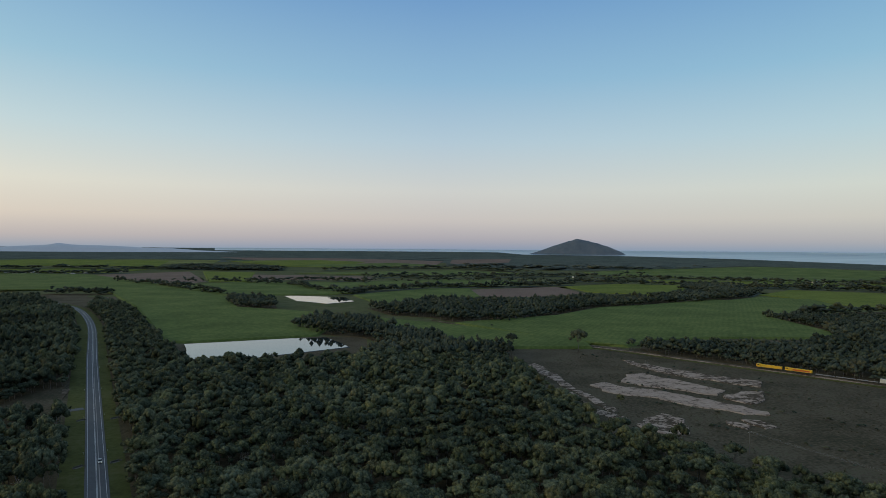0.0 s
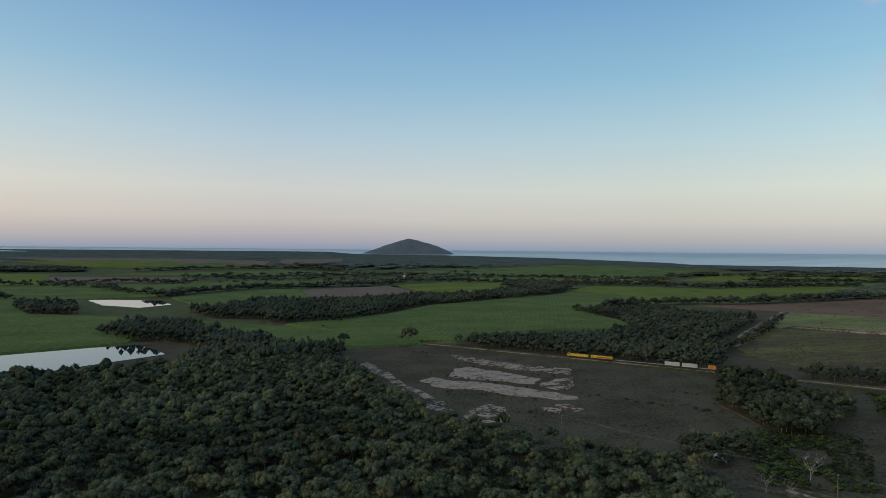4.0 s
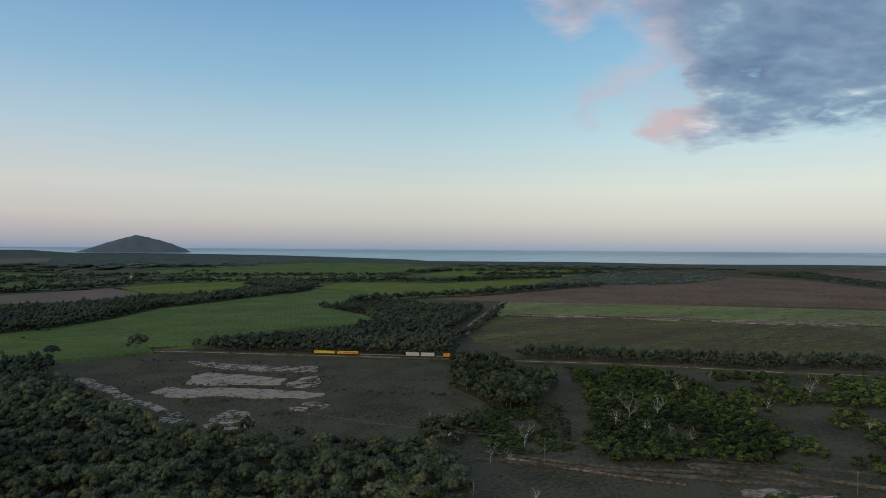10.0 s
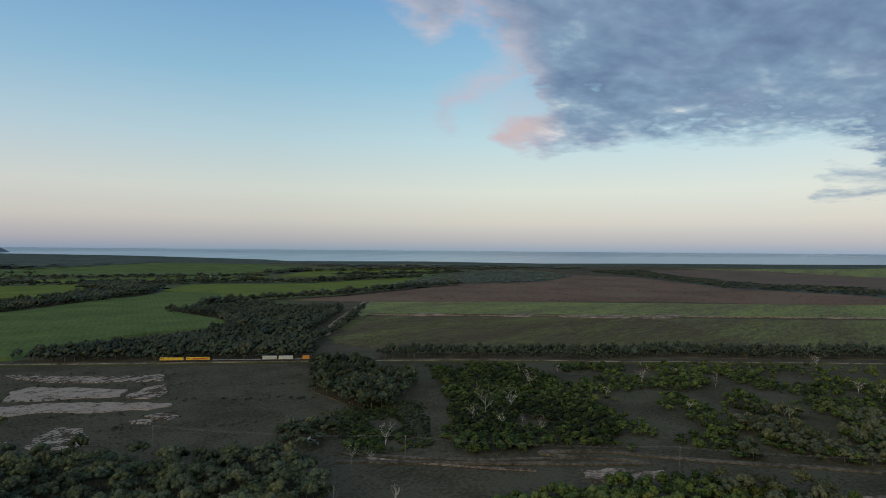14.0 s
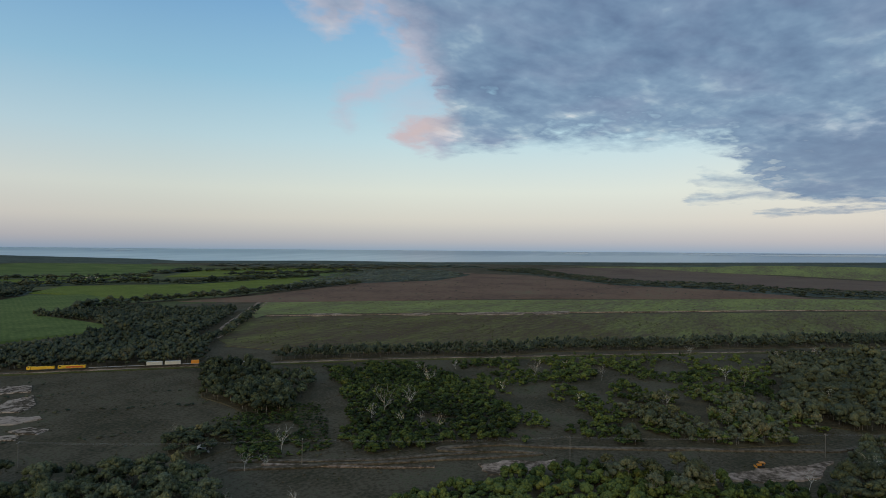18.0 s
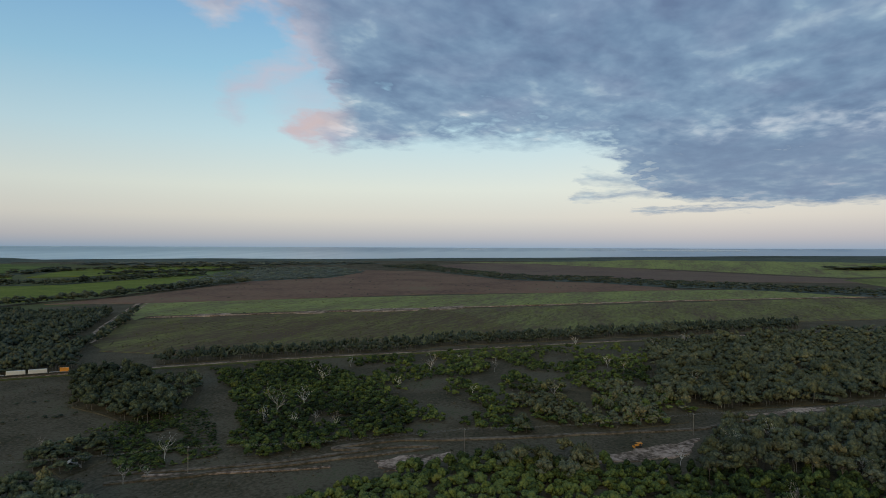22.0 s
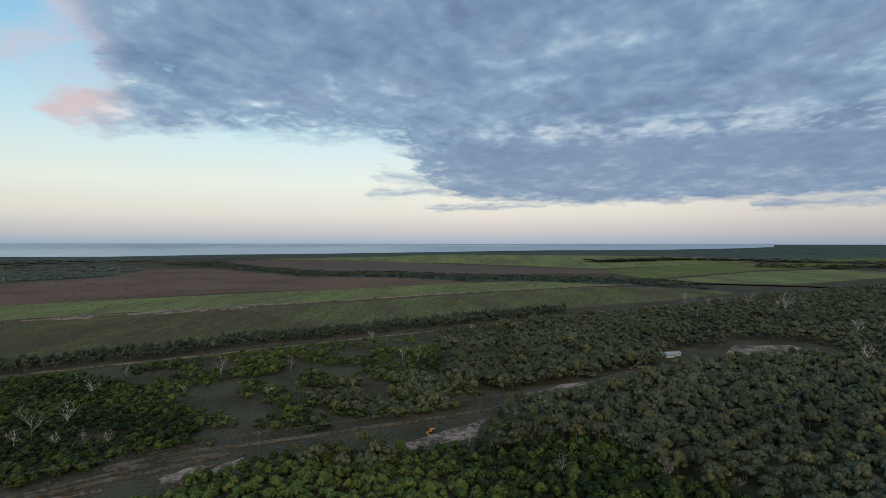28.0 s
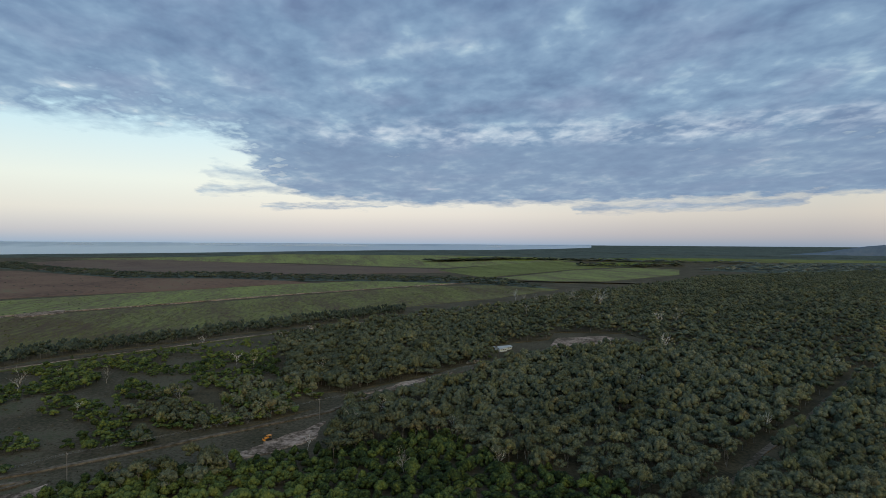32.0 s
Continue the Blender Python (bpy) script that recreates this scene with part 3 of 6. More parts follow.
cane([(-230, 1683), (-212, 1861), (30, 2001), (320, 1973), (154, 1733), (-123, 1596)])
cane([(-189, 1315), (-33, 1539), (66, 1550), (79, 1295), (-63, 1077), (-102, 1073)])
cane([(334, 1677), (510, 1808), (689, 1775), (589, 1467), (466, 1382), (351, 1460)], CANE2, 1.5, YELLOW)
cane([(19, 828), (173, 930), (271, 1062), (380, 1125), (549, 1252), (577, 1237), (691, 1337), (763, 1273), (725, 1082), (497, 955), (479, 748), (440, 706), (316, 705), (227, 680), (191, 637), (158, 650), (193, 639), (135, 676)])
cane([(728, 1410), (898, 1585), (1155, 1410), (1655, 1480), (1780, 1384), (1283, 1190), (962, 1072), (742, 1067), (763, 1273)], CANE2, 1.5, YELLOW)
cane([(-105, 888), (13, 803), (154, 665), (152, 627), (74, 623), (-15, 694), (-75, 792)])
cane([(626, 2725), (1064, 3271), (1743, 3665), (2250, 3756), (2148, 2622), (1626, 2255), (1129, 1993), (1007, 2599), (638, 2260)])
cane([(1936, 2320), (2425, 2335), (2651, 1965), (1978, 1769), (1521, 1758), (1389, 1856)], CANE2, 1.0, YELLOW)
cane([(1653, 1373), (1989, 1474), (2124, 1667), (1694, 1692), (1402, 1620), (1589, 1530)])
cane([(-3256, 4193), (-3015, 4790), (-2004, 4499), (-1469, 3167), (-2030, 3226), (-2114, 2722)], CANE2, 1.0, YELLOW)
cane([(-1642, 4647), (-1058, 5137), (-570, 4631), (-571, 3203), (-841, 3339)], CANE2, 1.0, YELLOW)
patch("ploughed_field", [(-1224, 2167), (-1046, 2534), (-690, 1791), (-720, 1618), (-1027, 1946)], PLOUGHED, 0.3, "bare purple-brown ploughed field", "field")
patch("ploughed_field", [(-740, 2306), (-250, 2200), (-223, 1962), (-596, 1940)], PLOUGHED, 0.3, "bare purple-brown ploughed field", "field")
patch("ploughed_field", [(30, 1503), (311, 1674), (332, 1421), (213, 1308), (56, 1308)], PLOUGHED, 0.3, "bare purple-brown ploughed field", "field")
patch("brown_heath", [(766, 986), (982, 981), (1523, 1107), (1757, 1092), (2424, 1224), (2356, 882), (1855, 429), (1798, 149), (1710, 14), (1565, -74), (1540, 12), (1360, 236), (1244, 446), (1078, 604), (859, 826)], HEATH, 0.25, "reddish brown heath dotted with low bushes", "heath", jag=4)
patch("dark_heath", [(3160, 1213), (3765, 1020), (3820, 661), (3234, 268), (3235, 145), (2978, -31), (2361, -589), (2092, -599), (1994, -21), (2179, 181), (2054, 429), (2448, 872)], HEATH2, 0.3, "dark purple-brown heath", "heath")
patch("far_pasture", [(3917, 1223), (4719, 392), (5281, 237), (5580, -58), (5182, -1483), (4413, -2073), (3682, -1932), (2468, -616), (3151, -33), (3314, 275), (3707, 642)], PASTURE, 0.3, "flat green far pasture", "pasture")
patch("far_pasture", [(2263, -565), (2874, -1034), (3435, -1582), (2630, -1621), (2286, -1137), (1757, -584)], PASTURE2, 0.3, "yellow-green far pasture", "pasture")
patch("far_pasture", [(1703, -597), (2194, -1091), (2453, -1535), (2213, -1583), (1839, -1316), (1522, -855), (1562, -720)], PASTURE, 0.3, "dull green far pasture", "pasture")
patch("pasture", [(843, 841), (1066, 598), (1432, 118), (1519, 12), (1666, -263), (1532, -439), (1468, -366), (1241, -13), (1087, 189), (988, 308), (866, 485), (692, 690)], PASTURE, 0.3, "rough green pasture", "pasture")
patch("rough_field", [(647, 664), (829, 464), (930, 330), (905, 300), (830, 225), (674, 117), (615, 209), (576, 243), (458.5, 379.8), (447, 497)], ROUGH, 0.35, "rough brown field with rows of dull green regrowth", "field", jag=8)
patch("rough_field", [(925, 336), (955, 297), (1035, 180), (1187, -12), (1429, -344), (1415, -509), (1270, -597), (1089, -392), (960, -187), (826, -9), (674, 117), (830, 225), (905, 300)], REGROWN, 0.35, "rough field of green regrowth in rows", "field", jag=8)
patch("sand_patch", [(72.3, 532.5), (81.7, 542.6), (88.7, 513.4), (93.1, 476.1), (95.8, 447.7), (103.3, 418.4), (106.8, 398.2), (109.8, 384.3), (104.5, 378.7), (100.5, 399.0), (95.7, 428.5), (88.9, 454.3), (82.4, 489.1), (75.8, 518.2)], SAND2, 0.2, "broken pale sand scars at a wood's edge", "sand", jag=4, step=2.5)
patch("sand_patch", [(85.2, 445.7), (92.4, 431.6), (93.2, 405.0), (97.7, 395.2), (92.2, 387.9), (88.4, 403.6), (84.4, 429.1)], SAND2, 0.2, "broken pale sand scars at a wood's edge", "sand", jag=4, step=2.5)
patch("sand_patch", [(97.9, 387.3), (107.1, 374.7), (111.2, 368.7), (102.0, 366.6), (96.5, 375.8)], SAND2, 0.2, "broken pale sand scars at a wood's edge", "sand", jag=4, step=2.5)
patch("sand_patch", [(164.3, 561.5), (181.5, 542.3), (197.5, 518.0), (218.4, 495.7), (246.2, 471.6), (234.1, 452.4), (212.5, 470.6), (191.2, 494.4), (177.2, 513.6), (164.0, 545.4)], SAND2, 0.2, "thin streaks of pale sand in heath", "sand", jag=4, step=2.5)
patch("sand_patch", [(148.9, 496.5), (163.0, 502.0), (174.7, 484.4), (190.2, 466.0), (201.5, 442.7), (189.7, 424.9), (171.3, 442.6), (152.2, 454.2), (137.4, 468.8)], SAND, 0.2, "bare pale sand scar in heath", "sand", jag=4, step=2.5)
patch("sand_patch", [(213.7, 438.2), (228.4, 437.4), (220.9, 415.4), (203.7, 405.2), (193.2, 415.3), (196.6, 428.8)], SAND2, 0.2, "streaked pale sand scar in heath", "sand", jag=4, step=2.5)
patch("sand_patch", [(109.8, 459.0), (123.3, 467.1), (133.5, 452.3), (152.3, 441.0), (172.7, 422.9), (190.0, 400.6), (202.7, 382.7), (200.9, 374.4), (187.8, 377.7), (169.3, 393.5), (150.7, 411.6), (133.5, 423.7), (115.5, 434.4)], SAND, 0.2, "long bare strip of pale sand", "sand", jag=4, step=2.5)
patch("sand_patch", [(110.0, 355.2), (124.5, 371.0), (136.8, 378.7), (144.7, 366.4), (140.8, 348.9), (132.9, 334.6), (123.6, 336.9), (115.5, 343.9)], SAND2, 0.2, "bare pinkish sand patch in heath", "sand", jag=4, step=2.5)
patch("sand_patch", [(180.1, 365.5), (188.5, 362.2), (191.3, 350.1), (183.8, 346.9), (179.2, 356.2)], SAND2, 0.2, "thin pale sand patch", "sand", jag=4, step=2.5)
patch("sand_patch", [(167.2, 362.4), (177.3, 352.4), (171.2, 345.8), (165.5, 355.4)], SAND2, 0.2, "thin pale sand patch", "sand", jag=4, step=2.5)
patch("sand_patch", [(302, 27.4), (324.9, 2.5), (349.3, -21.5), (318.4, -15.8), (306.5, -0.5), (293.8, 23.9)], BARE, 0.2, "cleared pale sand beside a track", "sand", jag=4, step=3)
patch("sand_patch", [(260.8, 125), (272.2, 115.3), (283.8, 94), (272.4, 92.7), (250.6, 113.2)], BARE, 0.2, "cleared pale sand beside a track", "sand", jag=4, step=3)
patch("sand_patch", [(404.3, -47.2), (433.9, -84.6), (460, -125.7), (441.3, -116.5), (417.1, -81.4)], BARE, 0.2, "cleared pale sand beside a track", "sand", jag=4, step=3)
patch("sand_clearing", [(541.6, -243.9), (605, -282), (606, -341), (574, -347), (550, -299), (523.4, -246.4)], BARE, 0.2, "cleared pale sandy ground among trees", "sand", jag=4, step=3)
patch("pond", [(-266, 632), (-226.6, 549.1), (-181.9, 545.4), (-132, 590), (-94, 622), (-130, 688), (-193, 671)], WATER, 0.35, "still farm pond mirroring the sky", "pond", jag=1.5, step=15)
patch("pond", [(-331, 1284), (-281, 1282), (-198, 1252), (-168, 1160), (-207, 1109), (-276, 1163)], WATER, 0.35, "still farm pond mirroring the sky", "pond", jag=2, step=25)
patch("far_lagoon", [(-798, 11419), (-105, 12782), (-108, 9856), (-610, 9220)], WATER, 0.5, "pale far lagoon", "lagoon")
def smooth_line(pts, n=6):
    """A rounded line through a few points."""
    p = [Vector(q) for q in pts]
    p = [p[0] * 2 - p[1]] + p + [p[-1] * 2 - p[-2]]
    out = []
    for a, b, c, d in zip(p, p[1:], p[2:], p[3:]):
        for k in range(n):
            t = k / n
            out.append(tuple(0.5 * (2 * b + (c - a) * t + (2 * a - 5 * b + 4 * c - d) * t * t + (3 * b - a - 3 * c + d) * t ** 3)))
    return out + [tuple(p[-2])]


ROAD = [(-679, 1079), (-579, 975), (-450, 786), (-305, 535), (-217.5, 383.7), (-136.7, 244.1)] + [(4.0, 0.0), (150.0, -253.0), (330.0, -560.0)]
ROAD = smooth_line(ROAD)
RAIL = [(126, 629), (156, 640), (242, 554), (359.2, 437.2), (468.4, 320.5), (545.4, 218.9), (579, 181), (613, 135), (693, 31), (828, -161), (955, -361)]
TRACKS = [(196.9, 218.1), (239.3, 163.2), (290.1, 102.5), (269.1, 149), (288.9, 130.4), (308.3, 87.8), (340, 27.7), (365.8, -20.8), (397, -51.9), (452.4, -125.7), (503.3, -181.4)]
RAIL, TRACKS = smooth_line(RAIL), smooth_line(TRACKS)
strip("road", ROAD, 9.0, ASPHALT, 0.3, "grey two-lane asphalt road with white lines", "road")
strip("railway_bed", RAIL, 5.0, TRACK, 0.5, "gravel bed of a single railway line", "railway")
PATH = [(206, -165.7), (245.8, -222.8), (285.6, -285.6), (336.5, -364.3), (402, -464)]
strip("forest_path", PATH, 3.6, TRACK, 0.7, "pale sandy path through the forest", "track", jag=2)
strip("dirt_track", TRACKS, 3.0, TRACK, 0.55, "pale sandy dirt track", "track", jag=1.5)

# ---------------------------------------------------------------- trees
def ico(sub):
    bm = bmesh.new()
    bmesh.ops.create_icosphere(bm, subdivisions=sub, radius=1)
    v = np.array([x.co[:] for x in bm.verts])
    f = np.array([[q.index for q in p.verts] for p in bm.faces])
    bm.free()
    return v, f


ICO1 = ico(1)
OCTA = (np.array([(1, 0, 0), (-1, 0, 0), (0, 1, 0), (0, -1, 0), (0, 0, 1), (0, 0, -1)], float),
        np.array([(0, 2, 4), (2, 1, 4), (1, 3, 4), (3, 0, 4), (2, 0, 5), (1, 2, 5), (3, 1, 5), (0, 3, 5)]))


def tube(points, radii, sides=5):
    """A tapered limb through points."""
    verts, faces = [], []
    for i, (p, r) in enumerate(zip(points, radii)):
        d = (points[min(i + 1, len(points) - 1)] - points[max(i - 1, 0)])
        d = d / (np.linalg.norm(d) + 1e-9)
        a = np.cross(d, (0.3, 0.9, 0.1))
        a /= np.linalg.norm(a)
        b = np.cross(d, a)
        for k in range(sides):
            t = math.tau * k / sides
            verts.append(p + r * (math.cos(t) * a + math.sin(t) * b))
    for i in range(len(points) - 1):
        for k in range(sides):
            q, w = i * sides + k, i * sides + (k + 1) % sides
            faces += [(q, w, w + sides), (q, w + sides, q + sides)]
    return np.array(verts), np.array(faces)


def gather(pieces):
    vs, fs, n = [], [], 0
    for v, f in pieces:
        vs.append(v)
        fs.append(f + n)
        n += len(v)
    return np.concatenate(vs), np.concatenate(fs)


def clumps_at(rng, p, radius, squash):
    """Small ragged clumps of leaves at the places p."""
    n = len(p)
    v, f = OCTA
    w = v[None] * rng.uniform(0.55, 1.25, (n, 6, 1)) + rng.uniform(-0.25, 0.25, (n, 6, 3))
    a = rng.uniform(0, math.tau, n)
    c, s = np.cos(a)[:, None], np.sin(a)[:, None]
    w = np.stack([w[..., 0] * c - w[..., 1] * s, w[..., 0] * s + w[..., 1] * c, w[..., 2] * squash], -1)
    w = w * (radius * rng.uniform(0.6, 1.35, (n, 1, 1))) + p[:, None]
    return w.reshape(-1, 3), (f[None] + 6 * np.arange(n)[:, None, None]).reshape(-1, 3)


def sprays_at(rng, p, d, size):
    """Loose leafy sprays, one triangle each, standing out from the places p."""
    n = len(p)
    u = np.cross(d, rng.normal(size=(n, 3)))
    u /= np.linalg.norm(u, axis=1)[:, None] + 1e-9
    k = size * rng.uniform(0.6, 1.5, (n, 1))
    out = d + rng.normal(size=(n, 3)) * 0.4
    tri = np.stack([p - u * k * 0.6, p + u * k * 0.6, p + out * k * 1.2], 1)
    return tri.reshape(-1, 3), np.arange(3 * n).reshape(-1, 3)


def crown(rng, heads, clumps, sprays, leaf, flat=0.7, base=0.45, spread=0.36, head=(0.15, 0.25), droop=0.5, core=ICO1):
    """A crown of unit height and about unit width: rounded heads of foliage at the limbs' ends, each a rough core under small clumps and sprays."""
    pieces, ends = [], []
    turn = rng.uniform(0, math.tau)

    def over_head(c, hr, n):
        d = rng.normal(size=(n, 3))
        d[:, 2] = np.abs(d[:, 2]) * 1.1 - 0.35
        d /= np.linalg.norm(d, axis=1)[:, None]
        return c + d * hr * np.array([1, 1, flat]) * rng.uniform(0.80, 1.08, (n, 1)), d

    for k in range(heads):
        u = (k + rng.uniform(0.1, 0.9)) / heads
        a, r = turn + k * 2.4 + rng.uniform(-0.5, 0.5), spread * math.sqrt(u)
        hr = rng.uniform(*head) * (1.15 - 0.3 * u)
        top = base + (1 - base) * (1 - droop * u * rng.uniform(0.4, 1.4))
        c = np.array([math.cos(a) * r, math.sin(a) * r, max(base, top - hr * flat)])
        ends.append(c)
        if core:
            v, f = core
            t = rng.uniform(0, math.tau)
            v = np.stack([v[:, 0] * math.cos(t) - v[:, 1] * math.sin(t), v[:, 0] * math.sin(t) + v[:, 1] * math.cos(t), v[:, 2]], 1)
            pieces.append((v * rng.uniform(0.72, 1.18, (len(v), 1)) * hr * np.array([1, 1, flat]) + c, f))
        if clumps:
            p, d = over_head(c, hr, clumps)
            pieces.append(clumps_at(rng, p, leaf, 0.72))
        if sprays:
            p, d = over_head(c, hr, sprays)
            pieces.append(sprays_at(rng, p, d, leaf * 0.9))
    return gather(pieces), ends


def trunk(rng, ends, limbs, fork=0.42, r=0.016, sides=5):
    """A leaning stem that forks into limbs which run out to the clumps of the crown."""
    lean = rng.uniform(-0.05, 0.05, 2)
    pts = [np.array([lean[0] * t + 0.012 * math.sin(9 * t), lean[1] * t, t * fork]) for t in (-0.05, 0.5, 1)]
    pieces = [tube(pts, [r * 1.3, r, r * 0.85], sides)]
    for e in ends[:limbs]:
        mid = (pts[-1] * 0.5 + e * 0.5) + np.array([0, 0, -0.05]) + rng.uniform(-0.03, 0.03, 3)
        pieces.append(tube([pts[-1], mid, e + np.array([0, 0, 0.02])], [r * 0.6, r * 0.42, r * 0.15], 4))
    return gather(pieces)


def template(rng, heads, clumps, sprays, leaf, limbs, **form):
    fork = form.pop("fork", 0.40)
    cr, ends = crown(rng, heads, clumps, sprays, leaf, **form)
    return cr, trunk(rng, ends, limbs, fork, sides=5 if limbs else 3)


RNG = np.random.default_rng(7)
GUMS = [[template(RNG, h + RNG.integers(-2, 3), c, sp, z, l, flat=RNG.uniform(0.58, 0.92), base=RNG.uniform(*lo), spread=RNG.uniform(0.34, 0.44), droop=RNG.uniform(0.3, 0.65), head=hd, core=co) for _ in range(n)]
        for h, c, sp, z, l, n, lo, hd, co in ((17, 6, 22, 0.034, 10, 18, (0.34, 0.48), (0.10, 0.17), ICO1), (12, 2, 12, 0.046, 5, 18, (0.30, 0.46), (0.115, 0.19), ICO1),
                                              (6, 0, 5, 0.07, 1, 16, (0.18, 0.34), (0.16, 0.25), ICO1), (4, 0, 1, 0.1, 0, 14, (0.02, 0.14), (0.22, 0.32), OCTA))]
BUSHES = [[template(RNG, h, c, sp, z, l, flat=RNG.uniform(0.8, 1.0), base=0.14, spread=0.32, head=(0.18, 0.27), droop=0.6, fork=0.25) for _ in range(n)]
          for h, c, sp, z, l, n in ((11, 9, 12, 0.034, 4, 14), (9, 3, 5, 0.042, 0, 14), (5, 0, 3, 0.06, 0, 12))]
BUSHES.append([template(RNG, 1, 1, 2, 0.36, 0, base=0.2, head=(0.2, 0.26), core=None) for _ in range(10)])


def level(d):
    return 0 if d < 225 else 1 if d < 330 else 2 if d < 580 else 3


FIELD_EDGE = [(470.1, 559.8), (513.6, 589.2), (588.8, 651.3), (693.3, 734.9), (843.0, 854.4)]
CLEAR = [(FIELD_EDGE, 12.0), (ROAD, 14.0), (RAIL, 7.0), (TRACKS, 6.0), (PATH, 6.0)]


def off_roads(x, y):
    """Which places stand clear of roads, railway and tracks."""
    ok = np.ones(len(x), bool)
    for line, gap in CLEAR:
        for (ax, ay), (bx, by) in zip(line, line[1:]):
            dx, dy = bx - ax, by - ay
            t = np.clip(((x - ax) * dx + (y - ay) * dy) / (dx * dx + dy * dy), 0, 1)
            ok &= np.hypot(x - ax - t * dx, y - ay - t * dy) > gap
    return ok


def scatter(poly, spacing, rng, keep=1.0, gaps=0.0):
    """Uneven places in a polygon, thinner with distance; gaps: how much of it lies open in glades."""
    p = np.array(poly, float)
    dist = np.hypot(*p.mean(0))
    s = spacing * (1 + max(0.0, dist - 900) / 900 + max(0.0, dist - 2400) / 700)
    xs, ys = np.meshgrid(np.arange(p[:, 0].min(), p[:, 0].max() + s, s), np.arange(p[:, 1].min(), p[:, 1].max() + s, s))
    x = xs.ravel() + rng.uniform(-0.48, 0.48, xs.size) * s
    y = ys.ravel() + rng.uniform(-0.48, 0.48, xs.size) * s
    ok = inside(poly, x, y) & off_roads(x, y) & (rng.uniform(0, 1, x.size) < keep)
    x, y = x[ok], y[ok]
    if gaps:
        g = np.array([noise.noise(Vector((a * 0.03, b * 0.03, 4.0))) for a, b in zip(x, y)])
        x, y = x[g > gaps - 0.5], y[g > gaps - 0.5]
    return x, y, s / spacing


def stand(name, trees, leaf, label, category="woodland", bark=True):
    """Joins many trees, given as (template, x, y, height, width, turn), into one mesh of foliage and trunks."""
    vs, fs, mi, tones, hues, n = [], [], [], [], [], 0
    for (cr, tr), x, y, h, w, a in trees:
        q = far(x, y, 0)
        d = math.hypot(x, y)
        k = 1.0 if d <= NEAR else math.hypot(q.x, q.y) / d
        c, s = math.cos(a), math.sin(a)
        tint, hue = TONE_RNG.uniform(-0.5, 0.5) + 0.9 * noise.noise(Vector((x * 0.011, y * 0.011, 6.0))), TONE_RNG.uniform()
        for i, (v, f) in enumerate((cr, tr) if d < 1100 and bark else (cr,)):
            vs.append(v @ np.array([[c * w * k, s * w * k, 0], [-s * w * k, c * w * k, 0], [0, 0, h * k]]) + np.array(q[:]))
            fs.append(f + n)
            mi.append(np.full(len(f), i))
            tones.append(np.full(len(v), tint))
            hues.append(np.full(len(v), hue))
            n += len(v)
    if not vs:
        return None
    v, f, m = np.concatenate(vs), np.concatenate(fs), np.concatenate(mi)
    me = bpy.data.meshes.new(name)
    me.vertices.add(len(v))
    me.vertices.foreach_set("co", v.astype(np.float32).ravel())
    me.loops.add(f.size)
    me.loops.foreach_set("vertex_index", f.astype(np.int32).ravel())
    me.polygons.add(len(f))
    me.polygons.foreach_set("loop_start", np.arange(0, f.size, 3, dtype=np.int32))
    me.polygons.foreach_set("material_index", m.astype(np.int32))
    me.polygons.foreach_set("use_smooth", np.ones(len(f), bool))
    me.materials.append(leaf)
    me.materials.append(BARK)
    me.update(calc_edges=True)
    me.attributes.new("tone", "FLOAT", "POINT").data.foreach_set("value", np.concatenate(tones).astype(np.float32))
    me.attributes.new("hue", "FLOAT", "POINT").data.foreach_set("value", np.concatenate(hues).astype(np.float32))
    return tagged(new(name, me), label, category, "", "stuff")


WOOD_RNG, TONE_RNG = np.random.default_rng(21), np.random.default_rng(5)
MESHES = {}
FLOORS = []


def shared_mesh(name, data, mat):
    key = (id(data[0]), mat.name)
    if key not in MESHES:
        me = bpy.data.meshes.new(name)
        me.from_pydata(data[0].tolist(), [], data[1].tolist())
        me.materials.append(mat)
        me.shade_smooth()
        MESHES[key] = me
    return MESHES[key]


def tree_thing(name, tmpl, x, y, h, w, a, leaf, label, category, group):
    root = tagged(new(name), label, category, group)
    root.empty_display_size = 0.1
    root.matrix_world = pose(x, y, -0.1, 0, 0, math.degrees(a)) @ Matrix.Diagonal((w, w, h, 1))
    for part_name, data, mat in (("trunk", tmpl[1], BARK), ("crown", tmpl[0], leaf)):
        ob = new(part_name, shared_mesh(part_name, data, mat))
        ob.parent = root
    return root


